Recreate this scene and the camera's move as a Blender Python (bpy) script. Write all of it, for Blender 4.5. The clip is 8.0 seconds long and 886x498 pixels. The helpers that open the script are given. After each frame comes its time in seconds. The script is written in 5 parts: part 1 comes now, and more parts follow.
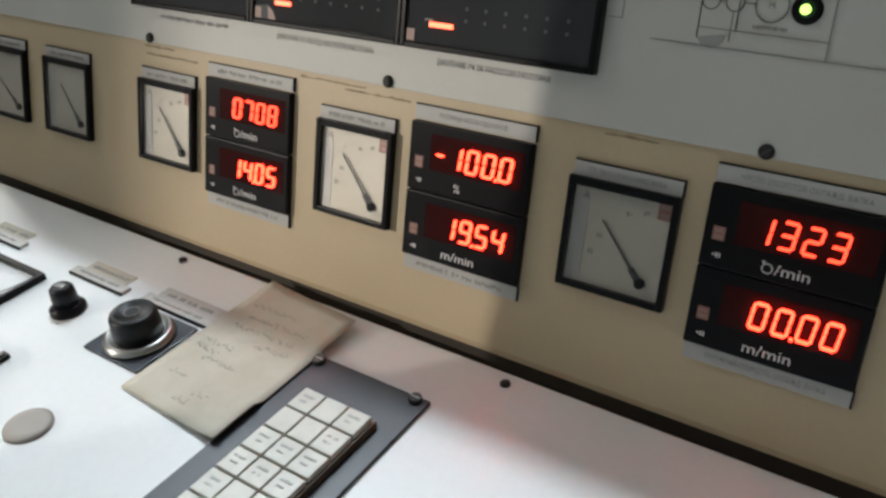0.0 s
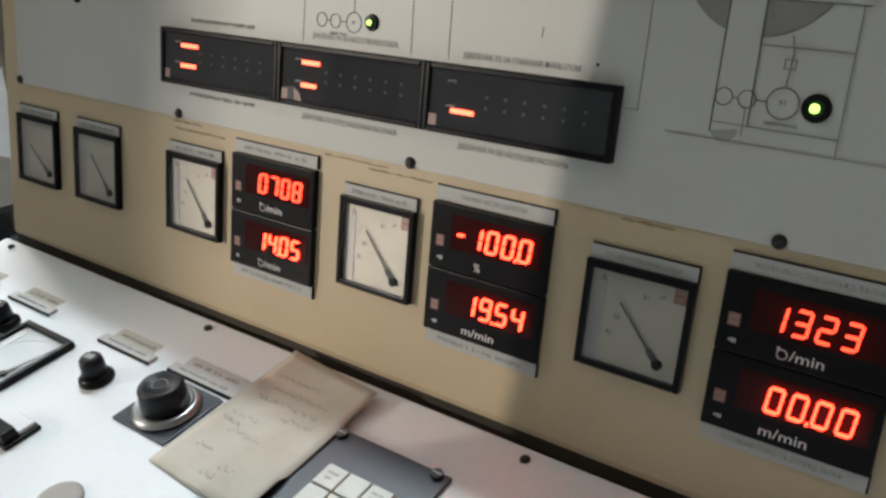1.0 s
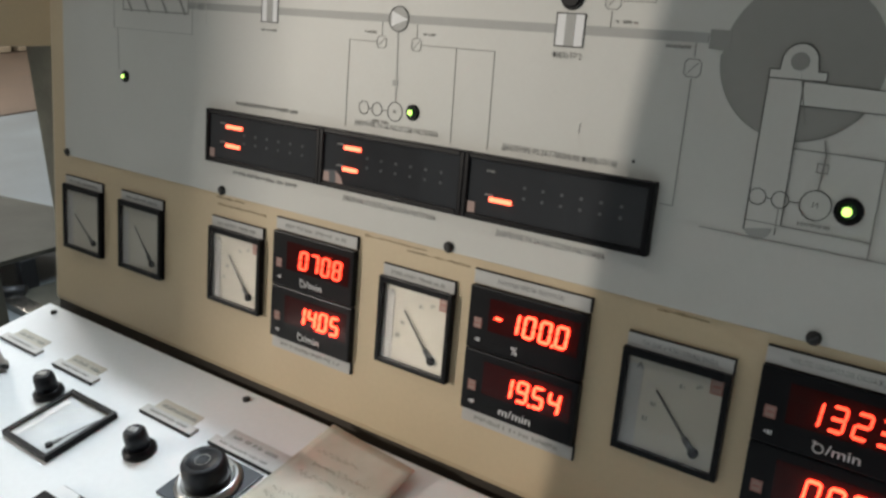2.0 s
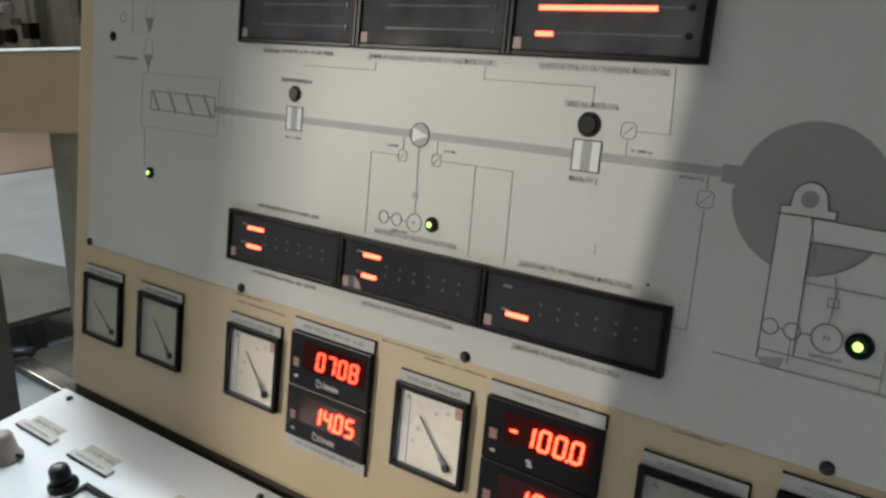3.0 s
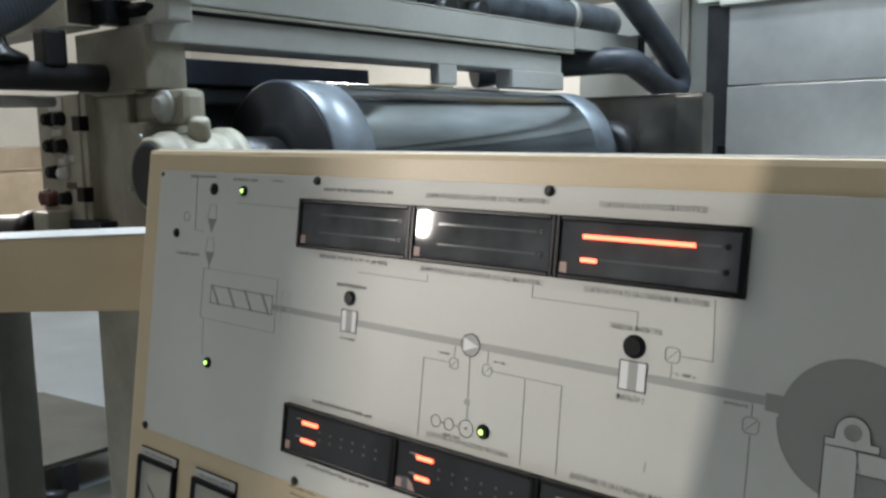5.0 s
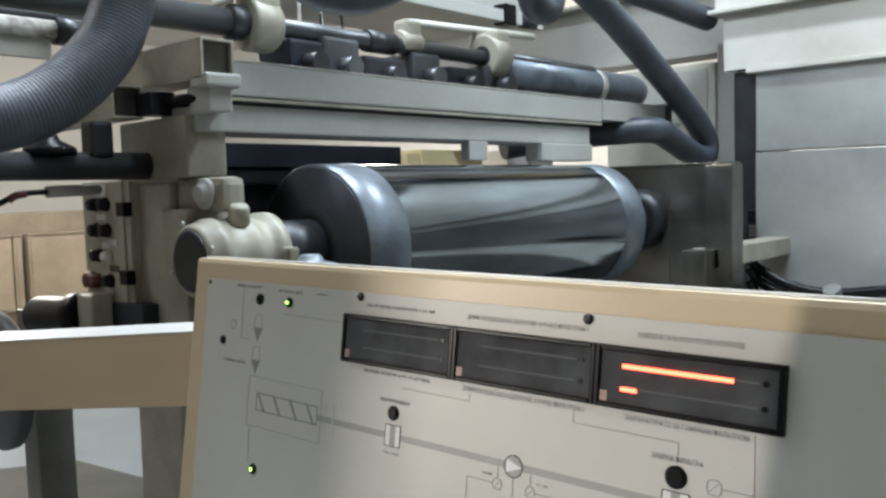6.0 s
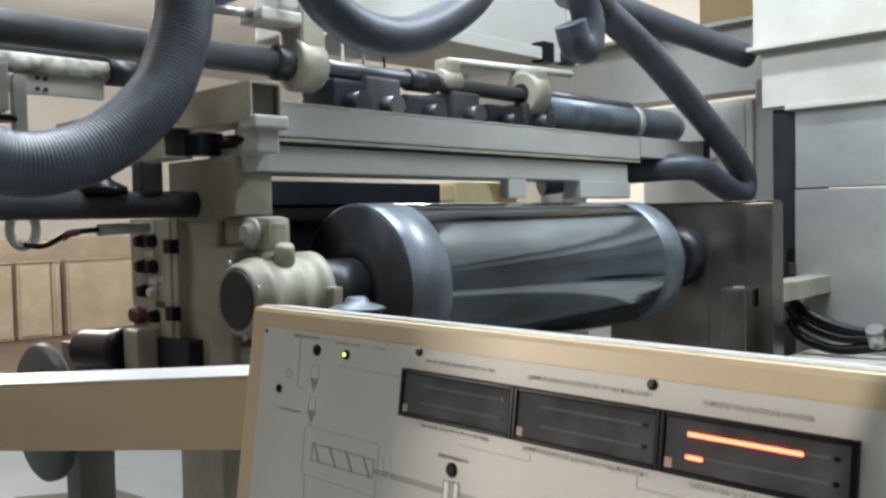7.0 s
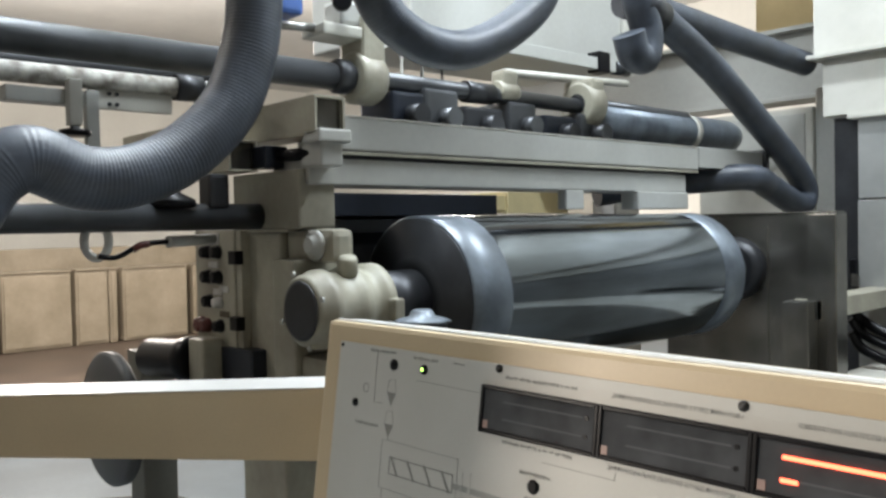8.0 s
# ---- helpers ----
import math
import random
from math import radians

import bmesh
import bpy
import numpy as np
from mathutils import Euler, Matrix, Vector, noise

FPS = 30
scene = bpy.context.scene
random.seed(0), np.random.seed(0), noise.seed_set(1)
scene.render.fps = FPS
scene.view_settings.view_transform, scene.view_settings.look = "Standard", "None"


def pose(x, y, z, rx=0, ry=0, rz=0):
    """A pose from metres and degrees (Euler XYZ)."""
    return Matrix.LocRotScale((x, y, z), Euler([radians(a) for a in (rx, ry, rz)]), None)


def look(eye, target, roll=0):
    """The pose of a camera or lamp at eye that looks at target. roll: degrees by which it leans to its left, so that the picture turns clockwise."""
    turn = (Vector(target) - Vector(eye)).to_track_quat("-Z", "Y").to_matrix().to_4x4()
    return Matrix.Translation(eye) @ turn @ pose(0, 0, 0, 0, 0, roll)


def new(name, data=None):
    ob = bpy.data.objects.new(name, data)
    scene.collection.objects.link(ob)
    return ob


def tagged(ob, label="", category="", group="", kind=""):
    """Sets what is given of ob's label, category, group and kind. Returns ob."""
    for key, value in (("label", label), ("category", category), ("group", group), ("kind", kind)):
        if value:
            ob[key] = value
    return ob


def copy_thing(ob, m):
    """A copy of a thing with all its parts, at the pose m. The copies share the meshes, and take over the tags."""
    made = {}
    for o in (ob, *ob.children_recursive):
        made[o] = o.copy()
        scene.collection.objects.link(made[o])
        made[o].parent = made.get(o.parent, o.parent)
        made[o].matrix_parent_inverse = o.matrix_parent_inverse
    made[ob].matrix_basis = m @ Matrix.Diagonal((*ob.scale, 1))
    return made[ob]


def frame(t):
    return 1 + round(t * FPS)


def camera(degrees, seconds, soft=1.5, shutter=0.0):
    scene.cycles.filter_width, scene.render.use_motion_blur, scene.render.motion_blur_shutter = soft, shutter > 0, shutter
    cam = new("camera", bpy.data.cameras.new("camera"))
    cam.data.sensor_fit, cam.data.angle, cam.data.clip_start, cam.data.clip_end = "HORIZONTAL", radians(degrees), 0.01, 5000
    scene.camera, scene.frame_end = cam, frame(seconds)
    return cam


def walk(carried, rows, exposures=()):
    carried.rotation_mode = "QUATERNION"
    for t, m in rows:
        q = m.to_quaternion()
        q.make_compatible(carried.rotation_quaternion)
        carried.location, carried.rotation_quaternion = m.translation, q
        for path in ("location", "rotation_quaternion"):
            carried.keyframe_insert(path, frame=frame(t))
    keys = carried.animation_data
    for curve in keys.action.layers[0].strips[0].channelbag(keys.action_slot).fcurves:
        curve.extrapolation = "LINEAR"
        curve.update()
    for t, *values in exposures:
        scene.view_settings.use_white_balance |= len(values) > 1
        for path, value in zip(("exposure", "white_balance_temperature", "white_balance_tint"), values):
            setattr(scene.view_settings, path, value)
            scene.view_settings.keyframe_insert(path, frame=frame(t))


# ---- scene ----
# ---- camera ----
cam = camera(55.4, 8.0, soft=2.7)
PATH = [
    (0.0, 0.3500, -0.4288, 1.1737, 65.25, -0.11, 36.13),
    (0.5, 0.3505, -0.4302, 1.1884, 66.59, 0.06, 36.08),
    (1.0, 0.3469, -0.4347, 1.2073, 67.65, 0.29, 36.86),
    (1.5, 0.3426, -0.4390, 1.2219, 68.88, 0.29, 37.40),
    (1.7, 0.3408, -0.4424, 1.2304, 69.35, 0.58, 37.76),
    (2.8, 0.3344, -0.4531, 1.2796, 73.47, -0.32, 38.58),
    (3.0, 0.3326, -0.4534, 1.2879, 74.10, -0.06, 38.70),
    (3.5, 0.3284, -0.4592, 1.3099, 75.02, 0.64, 39.06),
    (4.0, 0.3249, -0.4641, 1.3262, 77.60, 0.19, 39.31),
    (4.5, 0.3270, -0.4741, 1.3456, 79.81, 0.11, 39.19),
    (4.7, 0.3279, -0.4776, 1.3516, 80.86, 0.52, 39.46),
    (5.8, 0.3373, -0.4955, 1.4157, 85.25, 1.49, 42.06),
    (6.0, 0.3355, -0.5019, 1.4265, 85.96, 1.70, 42.15),
    (6.5, 0.3297, -0.5180, 1.4428, 86.80, 0.92, 43.35),
    (7.0, 0.3214, -0.5286, 1.4575, 87.86, 1.24, 44.15),
    (7.5, 0.3119, -0.5403, 1.4649, 88.46, 1.29, 45.31),
    (8.0, 0.3019, -0.5581, 1.4675, 88.48, 1.19, 47.26),
]
walk(cam, [(t, pose(*row)) for t, *row in PATH], exposures=[(0.0, -0.02, 6750, 11), (1.5, -0.02, 6750, 11), (3.5, 0.04, 6550, 10), (4.5, 0.08, 6400, 10), (6.0, 0.29, 6600, 12), (8.0, 0.30, 6900, 13)])

# ---- world and light ----
world = bpy.data.worlds.new("world")
scene.world = world
world.use_nodes = True
world.node_tree.nodes["Background"].inputs[0].default_value = (0.75, 0.85, 1.0, 1)
world.node_tree.nodes["Background"].inputs[1].default_value = 0.3


def area_lamp(name, eye, target, sx, sy, watts, colour):
    data = bpy.data.lights.new(name, "AREA")
    data.shape, data.size, data.size_y, data.energy, data.color = "RECTANGLE", sx, sy, watts, colour
    ob = new(name, data)
    ob.matrix_world = look(eye, target)
    return ob


COOL = (0.77, 0.90, 1.0)
NEUTRAL = (1.0, 0.97, 0.92)


def ceiling_lamp(name, x, y, z, sx, sy, watts, colour, tilt=0.0):
    data = bpy.data.lights.new(name, "AREA")
    data.shape, data.size, data.size_y, data.energy, data.color = "RECTANGLE", sx, sy, watts, colour
    ob = new(name, data)
    ob.matrix_world = pose(x, y, z, tilt, 0, 0)
    return ob


ceiling_lamp("tube_light_over_console", -1.15, 0.70, 3.7, 1.2, 0.14, 106, COOL)
ceiling_lamp("tube_light_over_machine", -2.3, 1.4, 3.9, 0.16, 2.4, 104, COOL)
for x, y in ((-8.0, 2.0), (-6.0, 5.5)):
    bulb = bpy.data.lights.new("hall_light", "POINT")
    bulb.energy, bulb.shadow_soft_size, bulb.color = 340, 0.4, NEUTRAL
    new("hall_light", bulb).location = (x, y, 3.1)
ceiling_lamp("tube_light_over_ducts", -0.2, 2.2, 3.9, 1.2, 0.16, 106, COOL)
# Added fill for the machine's near faces and the panel's shaded side.
ceiling_lamp("fill_light_back_hall", -3.4, -1.2, 3.9, 1.2, 0.3, 31, NEUTRAL, 20)
area_lamp("low_lamp_behind_operator", (-2.86, -3.3, 1.86), (0, 0, 1.15), 0.036, 0.28, 93, (1.0, 0.935, 0.85))


# ---- materials ----
def material(name, colour, rough=0.5, metal=0.0, vary=0.12, grain=60.0, stain=5.0, bump=0.15, dirt=None, coat=0.0, stretch=(1, 1, 1), spread=0.1, gloss=0.5):
    m = bpy.data.materials.new(name)
    m.use_nodes = True
    nt = m.node_tree
    p = nt.nodes["Principled BSDF"]
    tc = nt.nodes.new("ShaderNodeTexCoord")
    mp = nt.nodes.new("ShaderNodeMapping")
    mp.inputs["Scale"].default_value = stretch
    nt.links.new(tc.outputs["Object"], mp.inputs["Vector"])
    fine, wide = nt.nodes.new("ShaderNodeTexNoise"), nt.nodes.new("ShaderNodeTexNoise")
    fine.inputs["Scale"].default_value, wide.inputs["Scale"].default_value = grain, stain
    fine.inputs["Detail"].default_value, wide.inputs["Detail"].default_value = 4, 5
    for n in (fine, wide):
        nt.links.new(mp.outputs[0], n.inputs["Vector"])
    ramp = nt.nodes.new("ShaderNodeValToRGB")
    ramp.color_ramp.elements[0].position, ramp.color_ramp.elements[1].position = 0.35, 0.7
    low = dirt or tuple(c * (1 - vary * 1.6) for c in colour)
    ramp.color_ramp.elements[0].color = (*low, 1)
    ramp.color_ramp.elements[1].color = (*colour, 1)
    nt.links.new(wide.outputs["Fac"], ramp.inputs["Fac"])
    mix = nt.nodes.new("ShaderNodeMixRGB")
    mix.blend_type = "MULTIPLY"
    mix.inputs["Fac"].default_value = vary
    nt.links.new(ramp.outputs["Color"], mix.inputs["Color1"])
    nt.links.new(fine.outputs["Fac"], mix.inputs["Color2"])
    nt.links.new(mix.outputs["Color"], p.inputs["Base Color"])
    rr = nt.nodes.new("ShaderNodeMapRange")
    rr.inputs["To Min"].default_value, rr.inputs["To Max"].default_value = max(0.02, rough - spread), min(1.0, rough + spread)
    nt.links.new(wide.outputs["Fac"], rr.inputs["Value"])
    nt.links.new(rr.outputs[0], p.inputs["Roughness"])
    p.inputs["Metallic"].default_value = metal
    p.inputs["Specular IOR Level"].default_value = gloss
    p.inputs["Coat Weight"].default_value = coat
    if bump:
        b = nt.nodes.new("ShaderNodeBump")
        b.inputs["Strength"].default_value, b.inputs["Distance"].default_value = bump, 0.001
        nt.links.new(fine.outputs["Fac"], b.inputs["Height"])
        nt.links.new(b.outputs[0], p.inputs["Normal"])
    return m


def glow(name, colour, strength):
    m = bpy.data.materials.new(name)
    m.use_nodes = True
    p = m.node_tree.nodes["Principled BSDF"]
    p.inputs["Base Color"].default_value = (*[min(c, 0.6) for c in colour], 1)
    p.inputs["Emission Color"].default_value = (*colour, 1)
    p.inputs["Emission Strength"].default_value = strength
    return m


def clear(name, tint=(1, 1, 1), rough=0.03):
    m = bpy.data.materials.new(name)
    m.use_nodes = True
    p = m.node_tree.nodes["Principled BSDF"]
    p.inputs["Base Color"].default_value = (*tint, 1)
    p.inputs["Transmission Weight"].default_value = 1
    p.inputs["Roughness"].default_value = rough
    p.inputs["IOR"].default_value = 1.3
    return m


CREAM = material("cream_paint", (0.61, 0.485, 0.318), 0.42, vary=0.1, grain=220, stain=4, bump=0.06, dirt=(0.52, 0.41, 0.268))
SHEET = material("satin_grey_white_sheet", (0.56, 0.555, 0.52), 0.46, vary=0.05, grain=300, stain=6, bump=0.02, dirt=(0.51, 0.505, 0.47))
DESK = material("white_desk_enamel", (0.72, 0.74, 0.75), 0.36, vary=0.08, grain=160, stain=9, bump=0.05, dirt=(0.69, 0.71, 0.715))
BLACK = material("black_plastic", (0.006, 0.006, 0.0075), 0.34, vary=0.2, grain=200, bump=0.08, gloss=0.15)
TRACK = material("dim_bar_track", (0.135, 0.14, 0.145), 0.05, vary=0.1, bump=0, gloss=0.16)
GLUE = material("tan_glue_stain", (0.40, 0.29, 0.16), 0.5, vary=0.3, grain=300, stain=60, bump=0.2)
GROOVE = material("dark_brown_gap_seal", (0.05, 0.035, 0.022), 0.6, vary=0.3, grain=90, bump=0.3)
WINDOW = material("smoked_window", (0.042, 0.044, 0.048), 0.035, vary=0.15, grain=40, bump=0.0, spread=0.012, gloss=0.32)
# Paler base colour for the upper row of windows.
PALEWIN = material("paler_smoked_window", (0.095, 0.099, 0.105), 0.035, vary=0.3, grain=30, stain=25, bump=0.0, spread=0.008, gloss=0.16)
REDWIN = material("dark_red_filter_window", (0.042, 0.0015, 0.001), 0.2, vary=0.2, grain=60, bump=0.0, gloss=0.2)
FACE = material("ivory_dial_card", (0.53, 0.505, 0.43), 0.5, vary=0.05, grain=150, bump=0.0)
GREYFACE = material("dull_grey_dial_card", (0.33, 0.345, 0.345), 0.5, vary=0.08, grain=150, bump=0.0)
INK = material("black_print_ink", (0.05, 0.05, 0.05), 0.6, vary=0.2, grain=200, bump=0)
DARKINK = material("worn_dark_print", (0.13, 0.128, 0.12), 0.6, vary=0.2, grain=300, bump=0)
GREYINK = material("faded_print_ink", (0.33, 0.325, 0.30), 0.6, vary=0.2, grain=300, bump=0)
PIPE = material("grey_print", (0.36, 0.36, 0.34), 0.5, vary=0.08, grain=200, bump=0)
ROLLGREY = material("mid_grey_print", (0.29, 0.285, 0.265), 0.45, vary=0.08, grain=200, bump=0)
PLATE = material("engraved_white_label", (0.50, 0.49, 0.47), 0.4, vary=0.08, grain=180, bump=0.02)
REDMARK = material("faded_red_logo", (0.50, 0.20, 0.15), 0.5, vary=0.3, grain=400, bump=0)
PALEMARK = material("pale_pink_logo", (0.44, 0.29, 0.25), 0.5, vary=0.2, grain=400, bump=0)
NEEDLE = material("grey_needle", (0.10, 0.10, 0.10), 0.4, vary=0.2, bump=0)
STEEL = material("worn_steel", (0.42, 0.42, 0.41), 0.32, 1.0, vary=0.2, grain=120, bump=0.1)
SCREW = material("dark_screw", (0.06, 0.058, 0.055), 0.4, 0.6, vary=0.4, grain=300, bump=0.2)
KEYPLATE = material("blue_grey_anodised_plate", (0.022, 0.028, 0.040), 0.36, 0.0, vary=0.2, grain=80, stain=14, bump=0.06)
KEYCAP = material("ivory_keycap", (0.66, 0.65, 0.58), 0.35, vary=0.12, grain=120, stain=40, bump=0.05)
KEYSIDE = material("grimy_key_block", (0.16, 0.12, 0.075), 0.6, vary=0.4, grain=120, bump=0.3)
PAPER = material("worn_paper", (0.54, 0.515, 0.445), 0.8, vary=0.12, grain=90, stain=18, bump=0.3, dirt=(0.46, 0.425, 0.345))
PENCIL = material("pencil_strokes", (0.40, 0.375, 0.315), 0.8, vary=0.3, bump=0)
CAPGREY = material("grey_blank_plug", (0.34, 0.31, 0.28), 0.5, vary=0.1, bump=0.1)
KNOB = material("charcoal_knob", (0.007, 0.009, 0.013), 0.42, vary=0.25, grain=150, bump=0.2, gloss=0.25)
WHITE = material("white_print", (0.75, 0.75, 0.75), 0.5, vary=0.05, bump=0)
SEG = glow("red_segments", (1.0, 0.036, 0.016), 12.5)
SEGDIM = glow("dim_red_segments", (1.0, 0.045, 0.02), 5.0)
BAR = glow("orange_bar", (1.0, 0.115, 0.055), 5.0)
GREEN = glow("green_lamp", (0.50, 1.0, 0.16), 2.6)
GREENBODY = material("dark_green_lens", (0.03, 0.09, 0.035), 0.2, vary=0.2, bump=0)
GLASS = clear("clear_glass")


# ---- mesh helpers ----
def box(bm, x0, x1, y0, y1, z0, z1, bevel=0.0, m=None):
    vs = [bm.verts.new((x, y, z)) for x in (x0, x1) for y in (y0, y1) for z in (z0, z1)]
    fs = [bm.faces.new([vs[i] for i in q]) for q in ((0, 1, 3, 2), (4, 6, 7, 5), (0, 4, 5, 1), (2, 3, 7, 6), (0, 2, 6, 4), (1, 5, 7, 3))]
    if bevel:
        es = list({e for f in fs for e in f.edges})
        out = bmesh.ops.bevel(bm, geom=es, offset=bevel, segments=2, affect="EDGES", profile=0.6)
        vs = list({v for f in out["faces"] for v in f.verts} | {v for v in vs if v.is_valid})
    if m:
        bmesh.ops.transform(bm, matrix=m, verts=vs)
    return bm


def cyl(bm, a, b, r, r2=None, seg=24, cap=True):
    a, b = Vector(a), Vector(b)
    q = (b - a).to_track_quat("Z", "Y").to_matrix()
    r2 = r if r2 is None else r2
    rings = []
    for c, rad in ((a, r), (b, r2)):
        rings.append([bm.verts.new(c + q @ Vector((rad * math.cos(k * 2 * math.pi / seg), rad * math.sin(k * 2 * math.pi / seg), 0))) for k in range(seg)])
    for k in range(seg):
        f = bm.faces.new((rings[0][k], rings[0][(k + 1) % seg], rings[1][(k + 1) % seg], rings[1][k]))
        f.smooth = True
    if cap:
        bm.faces.new(rings[0][::-1])
        bm.faces.new(rings[1])
    return bm


def lathe(bm, a, b, profile, seg=32):
    """profile: (metres along a to b, radius) rows."""
    a, b = Vector(a), Vector(b)
    d = (b - a).normalized()
    q = d.to_track_quat("Z", "Y").to_matrix()
    rings = []
    for s, rad in profile:
        rings.append([bm.verts.new(a + d * s + q @ Vector((rad * math.cos(k * 2 * math.pi / seg), rad * math.sin(k * 2 * math.pi / seg), 0))) for k in range(seg)])
    for r0, r1 in zip(rings, rings[1:]):
        for k in range(seg):
            bm.faces.new((r0[k], r0[(k + 1) % seg], r1[(k + 1) % seg], r1[k])).smooth = True
    bm.faces.new(rings[0][::-1])
    bm.faces.new(rings[-1])
    return bm


def prism(bm, pts, y0, y1):
    """A flat outline in x, z, from depth y0 to depth y1."""
    a = [bm.verts.new((x, y0, z)) for x, z in pts]
    b = [bm.verts.new((x, y1, z)) for x, z in pts]
    bm.faces.new(a)
    bm.faces.new(b[::-1])
    n = len(pts)
    for k in range(n):
        bm.faces.new((a[k], b[k], b[(k + 1) % n], a[(k + 1) % n]))
    bmesh.ops.recalc_face_normals(bm, faces=bm.faces[:])
    return bm


def disc_pts(cx, cz, r, n=40, a0=0.0, a1=360.0):
    return [(cx + r * math.cos(radians(a0 + (a1 - a0) * k / n)), cz + r * math.sin(radians(a0 + (a1 - a0) * k / n))) for k in range(n if a1 - a0 >= 360 else n + 1)]


def strip(bm, pts, w, y0, y1):
    for (xa, za), (xb, zb) in zip(pts, pts[1:]):
        d = Vector((xb - xa, zb - za))
        if d.length < 1e-6:
            continue
        d.normalize()
        n = Vector((-d.y, d.x)) * w / 2
        e = d * w / 2 * 0.9
        prism(bm, [(xa - e.x + n.x, za - e.y + n.y), (xa - e.x - n.x, za - e.y - n.y), (xb + e.x - n.x, zb + e.y - n.y), (xb + e.x + n.x, zb + e.y + n.y)], y0, y1)
    return bm


def loop_strip(bm, pts, w, y0, y1):
    return strip(bm, list(pts) + [pts[0]], w, y0, y1)


def spline(pts, steps=14):
    pts = [Vector(p) for p in pts]
    pts = [pts[0] * 2 - pts[1]] + pts + [pts[-1] * 2 - pts[-2]]
    out = []
    for k in range(1, len(pts) - 2):
        p0, p1, p2, p3 = pts[k - 1 : k + 3]
        for s in range(steps):
            t = s / steps
            out.append(0.5 * (2 * p1 + (p2 - p0) * t + (2 * p0 - 5 * p1 + 4 * p2 - p3) * t * t + (3 * p1 - p0 - 3 * p2 + p3) * t**3))
    out.append(pts[-2])
    return out


def tube(bm, pts, r, seg=20, steps=14, rib=0.0, pitch=0.012):
    line = spline(pts, steps)
    if rib:
        dense, acc = [line[0]], 0.0
        for a, b in zip(line, line[1:]):
            n = max(1, int((b - a).length / (pitch / 4)))
            dense += [a.lerp(b, (k + 1) / n) for k in range(n)]
        line = dense
    up = Vector((0.13, 0.31, 0.94))
    rings, run = [], 0.0
    for k, p in enumerate(line):
        d = (line[min(k + 1, len(line) - 1)] - line[max(k - 1, 0)]).normalized()
        side = d.cross(up).normalized()
        up = side.cross(d).normalized()
        if k:
            run += (p - line[k - 1]).length
        rad = r + (rib * math.sin(run / pitch * 2 * math.pi) if rib else 0)
        rings.append([bm.verts.new(p + rad * (side * math.cos(j * 2 * math.pi / seg) + up * math.sin(j * 2 * math.pi / seg))) for j in range(seg)])
    for r0, r1 in zip(rings, rings[1:]):
        for j in range(seg):
            bm.faces.new((r0[j], r0[(j + 1) % seg], r1[(j + 1) % seg], r1[j])).smooth = True
    bm.faces.new(rings[0][::-1])
    bm.faces.new(rings[-1])
    return bm


def thing(name, m, label, category, group="", kind=""):
    ob = new(name)
    ob.empty_display_size = 0.02
    ob.matrix_world = m
    return tagged(ob, label, category, group, kind)


def part(name, bm, mat, parent=None, label="", m=None):
    me = bpy.data.meshes.new(name)
    bmesh.ops.recalc_face_normals(bm, faces=bm.faces[:])
    bm.to_mesh(me)
    bm.free()
    me.materials.append(mat)
    ob = new(name, me)
    if parent:
        ob.parent = parent
    if m:
        ob.matrix_basis = m
    if label:
        ob["label"] = label
    return ob


def nb():
    return bmesh.new()


def caption(text, x, z, size, y, mat, parent, width=None, name="lettering", align="CENTER", rot=0.0, flat=False):
    """Lettering laid on a face that looks towards -y (flat: towards +z)."""
    cu = bpy.data.curves.new(name, "FONT")
    cu.body, cu.size, cu.align_x, cu.align_y, cu.extrude, cu.resolution_u = text, size, align, "CENTER", 0.00005, 2
    cu.offset = 0.006 * size if mat is WHITE else -0.014 * size
    tmp = bpy.data.objects.new("tmp", cu)
    scene.collection.objects.link(tmp)
    bpy.context.view_layer.update()
    me = bpy.data.meshes.new_from_object(tmp.evaluated_get(bpy.context.evaluated_depsgraph_get()))
    bpy.data.objects.remove(tmp)
    if width and len(me.vertices):
        xs = [v.co.x for v in me.vertices]
        k = width / (max(xs) - min(xs))
        for v in me.vertices:
            v.co.x *= k
    me.materials.clear()
    me.materials.append(mat)
    ob = new(name, me)
    ob.parent = parent
    ob.matrix_basis = pose(x, y, z, 0, 0, rot) if flat else pose(x, y, z, 90, rot, 0)
    return ob


def word_bars(x0, x1, z, h, y, mat, parent, seed=1, name="faded_print", flat=False):
    """Unreadable print: short bars of its size."""
    rnd = random.Random(seed)
    bm, x = nb(), x0
    while x < x1:
        w = min(rnd.uniform(0.42, 0.8) * h, x1 - x)
        if rnd.random() > 0.12:
            if flat:
                box(bm, x, x + w * 0.62, z - h / 2, z + h / 2 - rnd.choice((0, 0, 0.25)) * h, y, y + 0.0002)
            else:
                box(bm, x, x + w * 0.62, y - 0.0002, y, z - h / 2 + rnd.choice((0, 0, 0.3)) * h, z + h / 2 - rnd.choice((0, 0, 0.25)) * h)
        x += w
    return part(name, bm, mat, parent)


# ---- control console ----
CONSOLE = pose(-0.0359, 0.0392, 0.0014, 0.762, 0.459, 1.328)
PM = CONSOLE @ pose(0, 0, 1.03, -9, 0, 0)  # instrument panel: x along it, z up its slope, -y out of it
DM = CONSOLE @ pose(0, -0.005, 0.857, 7.27, 0, 0)  # desk top: x along it, y towards the panel, z out of it

